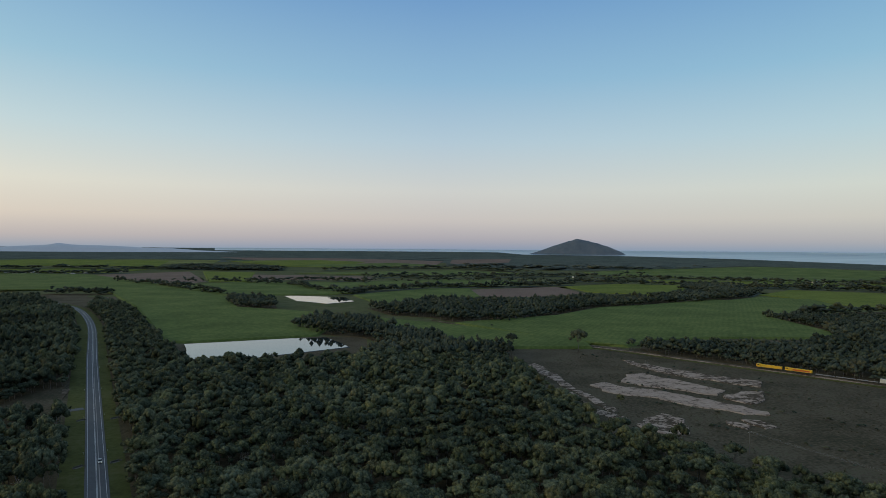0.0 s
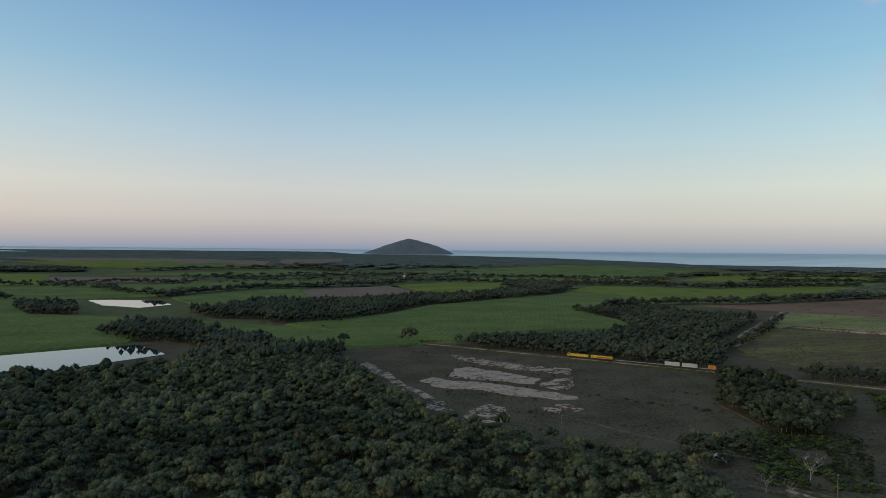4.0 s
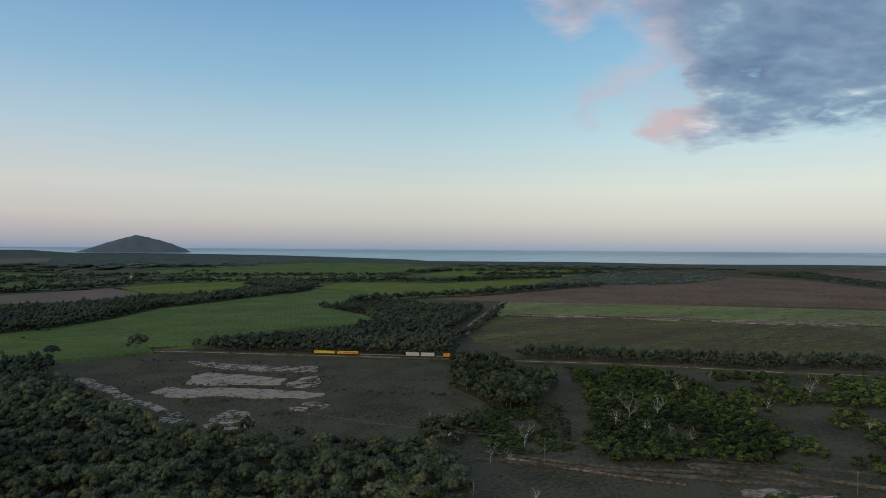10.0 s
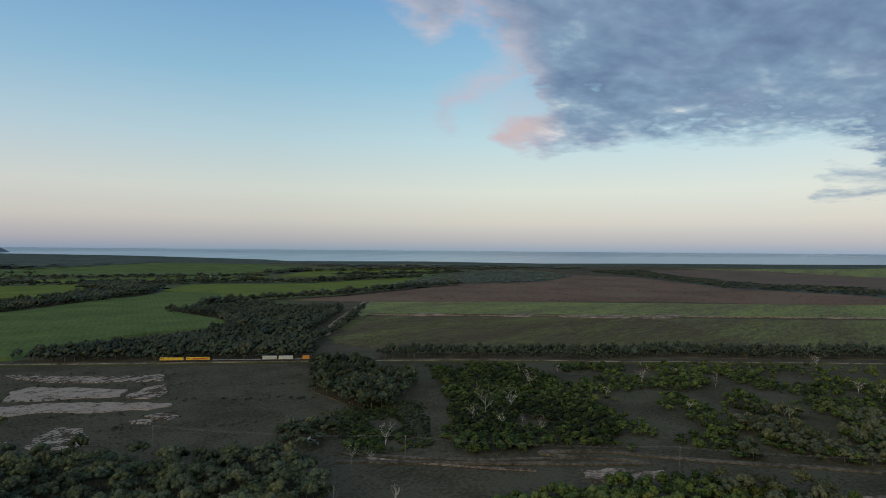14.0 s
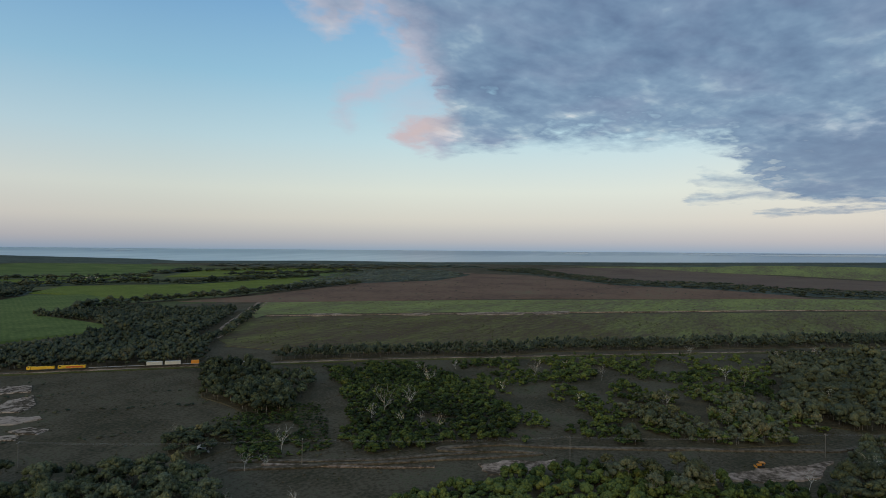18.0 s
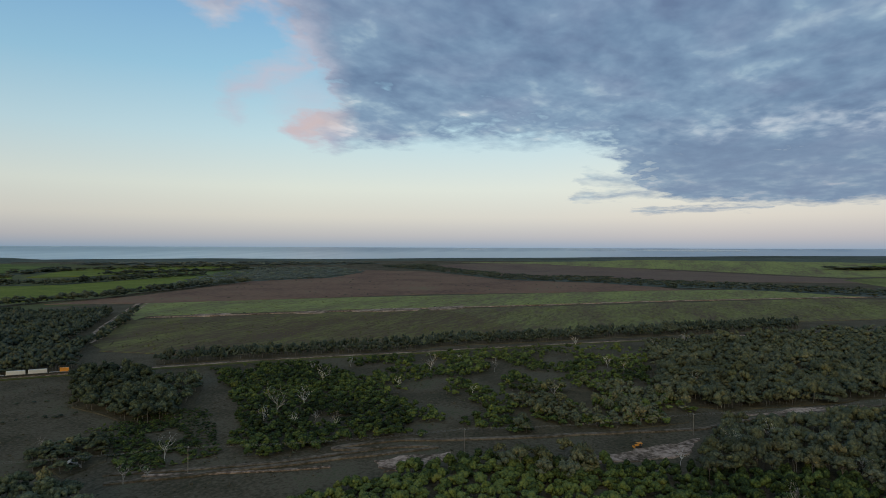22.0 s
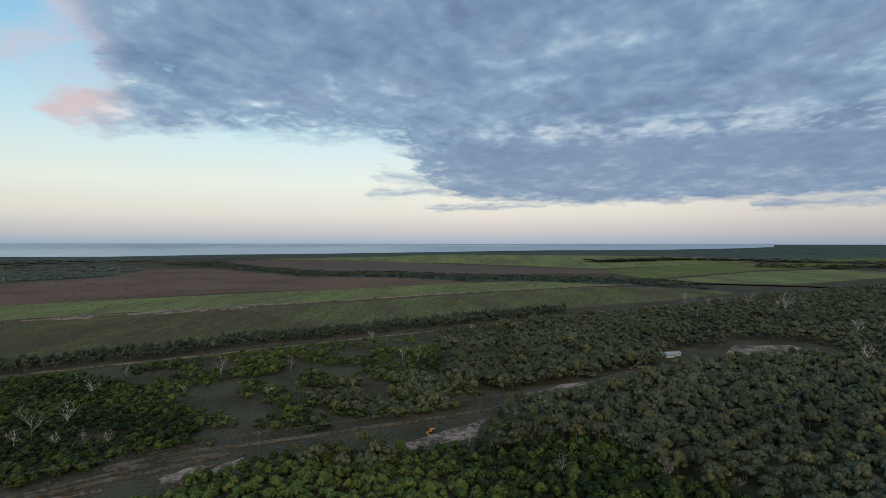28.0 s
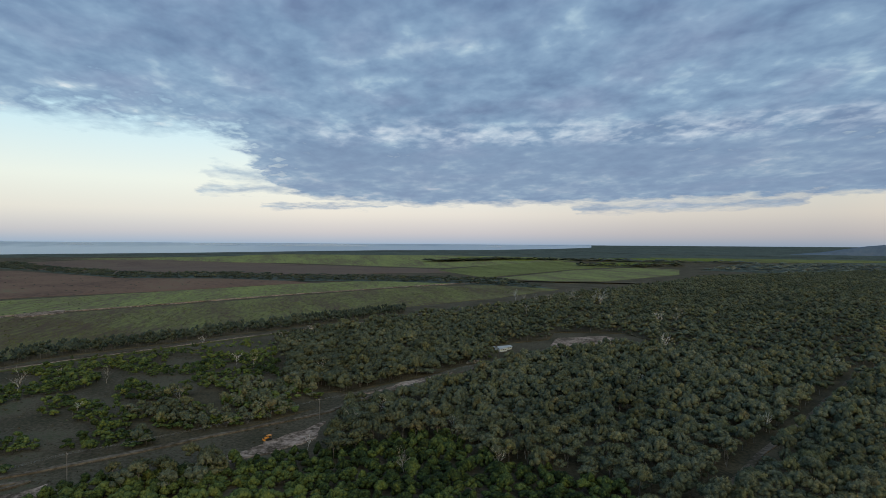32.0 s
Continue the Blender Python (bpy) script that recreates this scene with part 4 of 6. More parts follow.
def wood(poly, leaf=LEAF, spacing=7.0, high=(11, 17), wide=(7, 11), kind=GUMS, label="dense grey-green eucalyptus woodland", keep=1.0, gaps=0.0, name="woodland", litter=True, single=0, one="eucalyptus_tree", each_label="grey-green eucalyptus with pale forking trunk in woodland"):
    if litter and kind is GUMS:
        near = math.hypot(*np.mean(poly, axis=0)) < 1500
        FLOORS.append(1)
        # Floors beyond 1500 m get the colour with haze in it.
        patch("forest_floor", poly, LITTER if near else FARFLOOR, 0.06 + (0.002 if near else 0.008) * len(FLOORS), "dark leaf litter under trees" if near else "floor of far woodland in a haze-paled colour", "forest floor", jag=2.5 if near else 0)
    x, y, grow = scatter(poly, spacing, WOOD_RNG, keep, gaps)
    trees = []
    for a, b in zip(x, y):
        if math.hypot(a, b) > 4200:
            continue
        t = kind[level(math.hypot(a, b))]
        h = WOOD_RNG.uniform(*high) * (1.18 if WOOD_RNG.uniform() < 0.1 else 0.62 if WOOD_RNG.uniform() < 0.24 else 1.0)
        trees.append((t[WOOD_RNG.integers(len(t))], a, b, h, WOOD_RNG.uniform(*wide) * grow, WOOD_RNG.uniform(0, math.tau)))
    trees.sort(key=lambda t: math.hypot(t[1], t[2]))
    for t, a, b, h, w, turn in trees[:single]:
        tree_thing(one, t, a, b, h, w, turn, leaf, each_label, "tree" if kind is GUMS else "shrub", "trees of the near woodland" if kind is GUMS else "shrubs of the thicket")
    return stand(name, trees[single:], leaf, label)


def hedge(line, width, leaf=LEAF3, spacing=6.0, high=(10, 20), wide=(8, 13), keep=0.9, label="line of dark trees along a field edge", name="tree_line"):
    pts = outline(line, 60, 0, False)
    lo, hi = [], []
    for i, p in enumerate(pts):
        d = (pts[min(i + 1, len(pts) - 1)] - pts[max(i - 1, 0)]).normalized()
        s = Vector((d.y, -d.x)) * width / 2
        lo.append(tuple(p - s))
        hi.append(tuple(p + s))
    return wood(lo + hi[::-1], leaf, spacing, high, wide, GUMS, label, keep, 0.0, name)


DARK = "dark dense belt of trees"
THICKET = "bright green thicket of rounded shrubs"
SHRUB = dict(one="wattle_shrub", each_label="bright green rounded wattle shrub in a thicket", name="shrub_thicket", label=THICKET)
wood([(-106, 204), (-220.6, 413.3), (-288, 535), (-213.5, 512.7), (-146.3, 525.5), (-71.4, 544.6), (-6.4, 558.5), (62, 550.2), (65.6, 482.3), (79.4, 395.5), (89, 318.6), (95.6, 335.8), (139.2, 273.9), (184, 235.8), (177.7, 207), (142, 156.9)], LEAF, 7.0, (8, 13.5), (7.4, 11.5), single=160)
wood([(-292, 535), (-437, 787), (-569, 976), (-640, 1142), (-498, 982), (-282, 624), (-226.5, 538), (-203.8, 489.6), (-288, 535)], high=(8, 13))
wood([(-889, 1145), (-770, 1156), (-531, 880), (-395, 665), (-303.8, 509.1), (-265, 428.5), (-276.7, 416.3), (-272.9, 379.3), (-293.4, 378.7)])
wood([(-271.6, 350.6), (-230.4, 351.8), (-214.8, 346.5), (-173.4, 283.3), (-125.2, 203.7), (-157, 203.2)], LEAF, 8, single=20)
wood([(-392, 1116), (-330, 1014), (-275, 1018), (-314, 1147), (-416, 1217)], LEAF3, label=DARK)
wood([(-187, 774), (-146, 714), (-91, 694), (-54, 635), (-71.4, 544.6), (-6.3, 547.3), (62, 550.2), (68, 605), (10, 631), (-8, 685), (-63, 738), (-103, 839), (-177, 861)], LEAF3, label=DARK)
wood([(-126, 1030), (-79, 927), (-19, 901), (13, 847), (92, 852), (177, 954), (258, 1051), (369, 1124), (407, 1239), (309, 1258), (122, 1137), (-25, 1173), (-79, 1034)], LEAF3, label=DARK)
wood([(373, 1135), (519, 1209), (688, 1355), (736, 1464), (553, 1408), (416, 1268)], LEAF3, label=DARK)
wood([(-1270, 2767), (-699, 2675), (-806, 3143), (-1450, 3396)], LEAF3, label=DARK)
wood([(21, 3697), (546, 3024), (1058, 3138), (2118, 4292), (2497, 3459), (3350, 4641), (3584, 7130), (2950, 10200), (1500, 11300), (43, 7553)], LEAF4, 16, label="far coastal forest, paled for haze")
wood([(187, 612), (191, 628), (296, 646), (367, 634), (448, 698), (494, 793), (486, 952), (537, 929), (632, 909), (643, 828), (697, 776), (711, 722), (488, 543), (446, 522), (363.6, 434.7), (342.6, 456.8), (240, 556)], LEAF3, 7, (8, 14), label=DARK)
wood([(1078, 1077), (1483, 1099), (1767, 992), (2228, 1101), (2658, 1462), (2430, 1802), (1757, 1459)], LEAF4, 10, (5, 8), label="far scrub, paled for haze")
wood([(2425, 2855), (2734, 2271), (3049, 1712), (3355, 1517), (3914, 2198), (3875, 3218), (3088, 3570)], LEAF4, 10, (6, 10), label="far coastal forest, paled for haze")
wood([(2860, 1323), (2394, 852), (1855, 429), (1798, 149), (1684, 13), (1617, -255), (1490, -427), (1285, -592), (1651, -594), (1835, -289), (1957, 16), (2110, 175), (2118, 412), (2547, 795), (3285, 1230)], LEAF3, 10, (7, 11), label="dark belt of trees across the heath")
hedge([(-935, 1756), (-723, 1593), (-454, 1288)], 14)
hedge([(-829, 1281), (-695, 1295)], 25)
hedge([(-557, 1843), (-391, 1901), (-208, 1830)], 20)
hedge([(-212, 1329), (-164, 1441), (-34, 1583), (130, 1627), (367, 1761)], 30)
hedge([(-284, 2150), (-7, 2111), (463, 2323), (710, 2228)], 40, keep=0.6)
hedge([(-535, 2783), (-377, 3064), (49, 3262), (389, 2701)], 40)
hedge([(-1657, 2134), (-1508, 2264), (-1349, 2242), (-1186, 2327)], 60, keep=0.7)
hedge([(431, 1872), (567, 1824), (705, 1780), (842, 1668), (979, 1633), (1097, 1578), (1136, 1464), (1305, 1454), (1740, 1472)], 40)
wood([(609, 1570), (680, 1347), (762, 1467), (807, 1696), (705, 1780)], LEAF3, label=DARK)
hedge([(547, 947), (679, 1012), (792, 1021), (892, 993), (1035, 1033), (1275, 1058), (1435, 1063)], 22)
hedge([(1513, 2098), (1706, 2200), (1902, 2343)], 60, keep=0.8)
hedge([(4428, 1741), (4700, 1598), (6219, -65), (8228, -1296), (7257, -2077), (5530, -2547)], 70, LEAF4, high=(5, 9), label="far line of coastal trees")
wood([(408.6, 396), (439.3, 363.8), (504.6, 282.5), (543.7, 228.8), (589, 200), (631, 139), (697, 57), (773, -44), (868, -169), (935, -182), (833, -47), (745, 61), (670, 147), (630, 214), (580, 244), (535, 300), (464, 384), (426.4, 413.3)], LEAF3, 6, (8, 12), (5, 8), label="narrow belt of slender trees along the railway")
wood([(356.3, 425.9), (381.3, 379.8), (309.3, 288.6), (287.4, 263.2), (266.5, 269.9), (278.9, 309.6), (284.8, 340.1)], LEAF, 6.5, (7, 13))
wood([(208.4, 277.3), (231.1, 280.7), (236.7, 262.6), (227.9, 252.8), (220.3, 258), (209.9, 263.4), (192.2, 251.8)], LEAF, 6, (5, 8), (6, 9))
wood([(413.7, 345.7), (459.1, 278.8), (412.4, 190), (373.1, 164.1), (340.3, 112.9), (305.9, 101.3), (282, 132.5), (244.4, 180.2), (258.9, 202.2), (311, 237.6)], LEAF2, 4.8, (3.4, 6.0), (4.4, 7.2), BUSHES, gaps=0.12, single=60, **SHRUB)
wood([(294.5, 315.5), (266.6, 274.1), (301.8, 265.5), (368.0, 313.0), (379.9, 347.6)], LEAF, 7.5, (6, 11), (6, 9), gaps=0.25)
wood([(208.0, 275.8), (240.3, 289.3), (249.2, 271.2), (218.4, 241.4), (195.8, 239.6)], LEAF, 6.5, (4, 7), (5, 8), gaps=0.25)
wood([(249.0, 289.8), (332.9, 278.0), (244.4, 197.7), (206.0, 216.7)], LEAF2, 3.0, (0.7, 2.0), (1.8, 3.8), BUSHES, "low yellow-green regrowth in dry grass", 0.95, 0.36, "low_regrowth", False)
wood([(257.1, 280.1), (283.2, 261.7), (241.9, 199.8), (208.8, 223.2)], LEAF2, 3.6, (1.0, 2.8), (2.6, 5), BUSHES, "low green regrowth in dry grass", 0.9, 0.34, "low_regrowth", False)
wood([(479.5, 253.1), (569.5, 156.1), (650, 10), (464.9, -0.6), (382.3, -32.2), (322.1, 57.1), (301, 94.4), (394.6, 115.9), (394.2, 173.2)], LEAF2, 6, (3, 6.5), (5, 8), BUSHES, "scattered green shrubs in dry grass", 0.95, 0.38, "scattered_shrubs", False)
wood([(418.1, 94.1), (453, 38.9), (435.1, -18.8), (378.5, -19.5), (340.9, 29.2), (318.6, 68.6)], LEAFR, 6.5, (5, 10), (5, 8), gaps=0.42)
wood([(669, 11), (778, -278), (500.3, -178.9), (475, -123.7), (411.4, -41.3), (448.8, -8.1)], LEAFR, 5.6, (6, 11), (4.8, 7.5), gaps=0.2)
wood([(282.7, -24), (302.4, -17.3), (330.1, -24.9), (366, -37.7), (417.5, -116), (483.2, -183.1), (506.3, -233.7), (532, -319), (513, -367), (392, -475), (159.7, -194.1), (179.1, -114.8), (213.6, -134.2), (230.4, -124.8), (243.3, -110.8), (257.9, -92.4), (282.2, -86.7), (296.9, -79.3), (298.5, -53.7), (290.2, -36)], LEAFR, 6.6, (7, 13), (6.6, 10.4), single=120)
wood([(199.9, 134.9), (251.8, 106.7), (281.8, 75), (287.4, 39.3), (289.9, 12.9), (294.1, -16.8), (296.6, -25.9), (298.2, -37), (307.1, -55.2), (306.5, -81.5), (282.2, -86.7), (261.2, -93.6), (246.3, -112.2), (233.1, -126.3), (216, -135.7), (178.9, -115.7)], LEAF2, 5.0, (3.8, 7), (4.4, 7.4), BUSHES, single=100, **SHRUB)
wood([(271.1, 79.7), (284.2, 59.9), (293.6, 37.5), (293.7, 29.3), (265, 16.7), (252.3, 43.9)], LEAFR, 9, (9, 13))
wood([(708, -40), (835, -193), (900, -324), (1081, -508), (1217, -717), (1448, -1036), (1652, -1279), (1924, -2321), (392, -475), (513, -367), (620, -374), (648, -299), (598, -271), (578, -208), (498.3, -152.1), (459.9, -115.1), (416.7, -42.9), (419.5, -4.5), (575.5, 4.5)], LEAFR, 10.2, (8, 14), (9, 13))
wood([(9720, -4690), (6666, -3963), (5351, -4477), (3990, -4812), (13299, -16033), (16072, -13446), (12073, -5825)], LEAF4, 16, (8, 13), label="far forest, paled for haze")
wood([(2147, -1636), (2769, -2424), (3008, -3627), (1924, -2321), (1847, -1789)], LEAF4, 14, (8, 13), label="far forest, paled for haze")
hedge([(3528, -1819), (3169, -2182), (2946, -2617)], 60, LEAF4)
patch("far_pasture", [(4517, -2949), (3500, -4221), (3062, -3692), (3149, -2798), (3521, -2424)], PASTURE2, 0.3, "pale green far pasture between woods", "pasture")
patch("far_pasture", [(2899, -2576), (2956, -3565), (2721, -3281), (2673, -2588)], PASTURE, 0.3, "pale green far pasture between woods", "pasture")
hedge([(149, 3496), (549, 3387), (1090, 3323)], 50)
hedge([(-194, 2256), (35, 2346), (331, 2300), (816, 2486)], 14, keep=0.5)
hedge([(-241, 1825), (30, 1964), (304, 1871), (597, 2050)], 18, keep=0.7)
hedge([(-778, 1748), (-667, 1795), (-553, 1750), (-403, 1660), (-230, 1361)], 16, keep=0.7)
wood([(-3683, 4742), (-2288, 5138), (-440, 5696), (40, 7062), (193, 13077), (-1382, 17881), (-8331, 23571), (-15337, 19743)], LEAF4, 20, (9, 15), label="far forest, paled for haze")


def low_rows(lines, name="low_shrub_row", label="row of low dark shrubs across the heath"):
    """Low scrub along old drains."""
    trees = []
    for line in lines:
        for p in outline(line, 2.2, 0, False):
            if noise.noise(Vector((p.x * 0.06, p.y * 0.06, 1))) > -0.12:
                q = p + Vector((WOOD_RNG.normal(), WOOD_RNG.normal())) * 1.6
                trees.append((BUSHES[1][WOOD_RNG.integers(10)], q.x, q.y, WOOD_RNG.uniform(0.7, 1.9), WOOD_RNG.uniform(1.8, 4.2), WOOD_RNG.uniform(0, 6)))
    return stand(name, trees, LEAF3, label, "scrub")


for drain in ([(136, 587), (191.8, 537), (262.5, 462)], [(153.2, 502.4), (175.1, 490.1), (267.2, 397.4), (296.7, 354.3)], [(114.3, 494.1), (128.3, 474.4), (200.8, 396.2), (271.7, 324.4)], [(147, 354), (164.8, 344.5), (195.5, 312.7), (213.3, 305.4)], [(119.5, 420.3), (154.3, 395.7), (188, 370.9)]):
    low_rows([drain])


def tussocks(poly, count, name, leaf, high, wide, label, forms=None):
    """Grass tussocks and low scrub that nobody could count."""
    p = np.array(poly)
    x = TONE_RNG.uniform(p[:, 0].min(), p[:, 0].max(), count)
    y = TONE_RNG.uniform(p[:, 1].min(), p[:, 1].max(), count)
    ok = inside(poly, x, y)
    trees = []
    for a, b in zip(x[ok], y[ok]):
        if noise.noise(Vector((a * 0.02, b * 0.02, 9))) > -0.25:
            forms_used = forms or BUSHES[3]
            trees.append((forms_used[WOOD_RNG.integers(len(forms_used))], a, b, WOOD_RNG.uniform(*high), WOOD_RNG.uniform(*wide), WOOD_RNG.uniform(0, 6)))
    return stand(name, trees, leaf, label, "grass", False)


TUFTS = []
for _ in range(12):
    a, r = TONE_RNG.uniform(0, math.tau, 6), TONE_RNG.uniform(0.0, 0.35, 6)
    foot = np.stack([np.cos(a) * r, np.sin(a) * r, 0 * a], 1)
    turn = TONE_RNG.uniform(0, math.tau, 6)
    wing = np.stack([np.cos(turn), np.sin(turn), 0 * turn], 1) * 0.16
    tip = foot * 1.6 + np.stack([0 * a, 0 * a, TONE_RNG.uniform(0.5, 1.0, 6)], 1)
    TUFTS.append(((np.stack([foot - wing, foot + wing, tip], 1).reshape(-1, 3), np.arange(18).reshape(-1, 3)), None))
STRAW = material("straw_tussocks", [(0.2, (0.060, 0.057, 0.033)), (0.5, (0.110, 0.094, 0.062)), (0.8, (0.155, 0.136, 0.094))], 0.03, fine=1.1, rough=0.8, island=0.5, each=0.6, tone=0.7, mixin=0.4)
HEATHLAND = [(68.8, 524), (147, 599), (238.6, 541.8), (356.3, 425.9), (456.6, 312.4), (605, 117), (643, 88), (520.1, 13.6), (404.3, -41.6), (302, 24.6), (270.9, 97.2), (180.1, 199.4), (197.6, 235.5), (98.3, 345), (90.3, 323.3)]
tussocks(HEATHLAND, 14000, "grass_tussocks", STRAW, (0.2, 0.6), (0.8, 2.4), "tussocks of dry grass over open heath", TUFTS)
tussocks(HEATHLAND, 420, "low_heath_bushes", LEAF3, (0.4, 1.3), (0.8, 3.0), "small dark bushes over open heath")
tussocks([(881, 880), (1472, 1070), (2259, 1141), (1799, 416), (1633, 13), (1343, 233), (1217, 436), (1066, 598)], 700, "heath_bushes", LEAF3, (1.0, 3.0), (3, 8), "small dark bushes on the brown heath")


REGROWTH = material("pale_regrowth", [(0.2, (0.060, 0.055, 0.026)), (0.5, (0.110, 0.119, 0.036)), (0.8, (0.170, 0.180, 0.052))], 0.03, **FOLIAGE)
tussocks([(635, 633), (801, 449), (923, 288), (997, 173), (1137, -12), (1358, -326), (1362, -490), (1269, -573), (1110, -369), (986, -192), (845, -9), (692, 120), (626, 213), (589, 248), (469, 388), (466, 500)], 30000, "field_regrowth", REGROWTH, (0.6, 1.8), (1.5, 4.0), "rows of pale green regrowth over a rough field", TUFTS)
tussocks([(825, 823), (1043, 585), (1402, 116), (1477, 12), (1617, -255), (1488, -371), (1256, -13), (1109, 193), (997, 311), (873, 490), (698, 697)], 16000, "pasture_tussocks", REGROWTH, (0.5, 1.5), (2, 5), "green tussocks over rough pasture", TUFTS)


# ---------------------------------------------------------------- dead trees
def dead_mesh(seed):
    """Bare leaning trunk of unit height with forking, spreading branches and fine twigs."""
    rng, pieces = np.random.default_rng(seed), []

    def grow(p, d, length, r, depth):
        pts, q = [p], p
        for _ in range(4):
            d = d + rng.normal(size=3) * (0.16 if depth else 0.07) + np.array([0, 0, 0.09 if depth else 0.02])
            d = d / np.linalg.norm(d)
            q = q + d * length / 4
            pts.append(q)
        pieces.append(tube(pts, [r, r * 0.86, r * 0.70, r * 0.52, r * 0.3], 6 if depth == 0 else 3))
        if depth == 3:
            return
        side = rng.uniform(0, math.tau)
        for n in range(int(rng.integers(6, 9) if depth == 0 else rng.integers(3, 5) if depth == 1 else 2)):
            a = side + n * 2.4 + rng.uniform(-0.4, 0.4)
            nd = d * rng.uniform(0.35, 0.8) + np.array([math.cos(a), math.sin(a), 0.15]) * rng.uniform(0.55, 0.9)
            start = pts[rng.integers(2, 5)]
            grow(start, nd / np.linalg.norm(nd), (rng.uniform(0.26, 0.46) if depth == 0 else length * rng.uniform(0.4, 0.7)), r * rng.uniform(0.45, 0.65), depth + 1)

    grow(np.array([0, 0, -0.04]), np.array([rng.uniform(-0.12, 0.12), rng.uniform(-0.12, 0.12), 1.0]), rng.uniform(0.42, 0.62), 0.0125, 0)
    v, f = gather(pieces)
    v[:, 2] *= 1 / v[:, 2].max()
    return v, f


DEAD = [dead_mesh(s) for s in range(11, 21)]
DEAD_MESHES = []
for data in DEAD:
    me = bpy.data.meshes.new("dead_tree")
    me.from_pydata(data[0].tolist(), [], data[1].tolist())
    me.materials.append(DEADWOOD)
    DEAD_MESHES.append(me)


def dead_tree(x, y, h, label="bleached leafless dead tree with forking branches"):
    ob = new("dead_tree", DEAD_MESHES[WOOD_RNG.integers(len(DEAD_MESHES))])
    w = h * WOOD_RNG.uniform(0.72, 0.95)
    ob.matrix_world = pose(x, y, -0.2, 0, 0, WOOD_RNG.uniform(0, 360)) @ Matrix.Diagonal((w, w, h, 1))
    return tagged(ob, label, "dead tree", "dead trees of the heath")


for x, y, h in [(295.7, 209.7, 10.8), (307.0, 208.6, 23.7), (330.1, 203.2, 16.3), (297.0, 190.7, 9.2), (305.5, 182.2, 8.1), (298.0, 165.0, 11.8), (399.0, 231.2, 15.1), (410.2, 232.1, 7.1), (432.3, 260.2, 9.8), (460.2, 239.9, 9.3), (403.9, 173.1, 9.2), (460.8, 170.0, 18.9), (500.1, 157.5, 9.7), (479.4, 121.5, 12.8), (397.4, 115.6, 9.1), (225.9, 213.8, 14.7), (348.8, 351.9, 8.5), (208.0, 205.9, 4.6)]:
    dead_tree(x, y, h)
for x, y, h in [(629.4, 75.7, 14.5), (529.3, 37.1, 12.5), (507.9, 22.8, 16.6), (654.8, 2.3, 11.2), (655.5, -31.7, 11.0), (476.9, -28.4, 13.1), (475.8, -40.0, 10.9), (455.2, -54.6, 11.5), (410.1, 62.6, 12.6), (366.0, 11.5, 10.3)]:
    dead_tree(x, y, h, 'grey leafless dead tree among scattered shrubs')
for x, y, h in [(199.9, 210.9, 10.0), (207.4, 206.5, 8.0), (219.1, 282.9, 8.0), (159.3, 178.8, 11.0), (177.7, 162.3, 11.0), (302.8, -11.4, 9.0), (173.4, 521.2, 7.8)]:
    dead_tree(x, y, h, 'grey leafless sapling at a woodland edge')
for x, y, h in [(1008.7, -393.7, 16.7), (964.2, -389.6, 16.8), (947.8, -403.0, 14.8), (948.3, -430.2, 16.6), (949.1, -468.9, 20.1), (933.0, -472.9, 19.7), (925.6, -498.9, 17.0), (866.8, -477.6, 24.7), (902.9, -502.4, 17.4), (789.2, -324.8, 14.5), (674.7, -453.5, 15.5), (704.2, -403.6, 9.7), (675.0, -477.2, 17.4), (505.3, -345.4, 16.7), (676.6, -30.9, 10.6), (346.7, -299.3, 7.6), (275.3, -251.6, 10.0)]:
    dead_tree(x, y, h * 1.45)
for x, y, h in [(325.3, -35.0, 12.0), (349.6, -55.4, 11.9), (307.3, -85.5, 9.9), (326.2, -128.2, 9.6), (358.9, -169.1, 9.6), (259.2, -50.7, 10.8), (253.5, -91.6, 9.3), (422.1, -235.6, 9.3), (378.3, -240.7, 9.0), (356.0, -225.0, 10.0), (277.2, -201.9, 9.7), (355.8, -294.3, 10.4), (310.9, -298.0, 9.7), (401.5, -434.4, 10.5), (471.3, -228.3, 9.9), (389.5, -147.2, 8.0), (275.2, -152.0, 9.8)]:
    dead_tree(x, y, h * 1.25, "pale bare-limbed tree standing in woodland")
for x, y, h in [(-22.6, 302.6, 9.7), (-50.5, 339.9, 9.4), (10.0, 280.0, 10.3), (42.8, 312.9, 9.2), (-143.1, 360.1, 8.6), (-107.5, 387.0, 8.2), (-7.4, 370.1, 8.5)]:
    dead_tree(x, y, h, "pale bare-limbed tree standing in woodland")
for x, y, h in [(-167.5, 245.8, 10.4), (-64.8, 289.5, 8.5), (-86.8, 276.5, 6.9), (-168.7, 247.5, 10.7), (-123.7, 277.1, 8.9), (-89.2, 277.8, 8.9), (-63.1, 284.2, 12.3)]:
    dead_tree(x, y, h, "pale dead tree standing in woodland")


# ---------------------------------------------------------------- helpers for built things
def block(bm, centre, size, turn=0.0, bevel=0.0):
    r = bmesh.ops.create_cube(bm, size=1, matrix=pose(*centre, 0, 0, turn) @ Matrix.Diagonal((*size, 1)))
    if bevel:
        bmesh.ops.bevel(bm, geom=list({e for v in r["verts"] for e in v.link_edges}), offset=bevel, segments=1, affect="EDGES")
    return bm


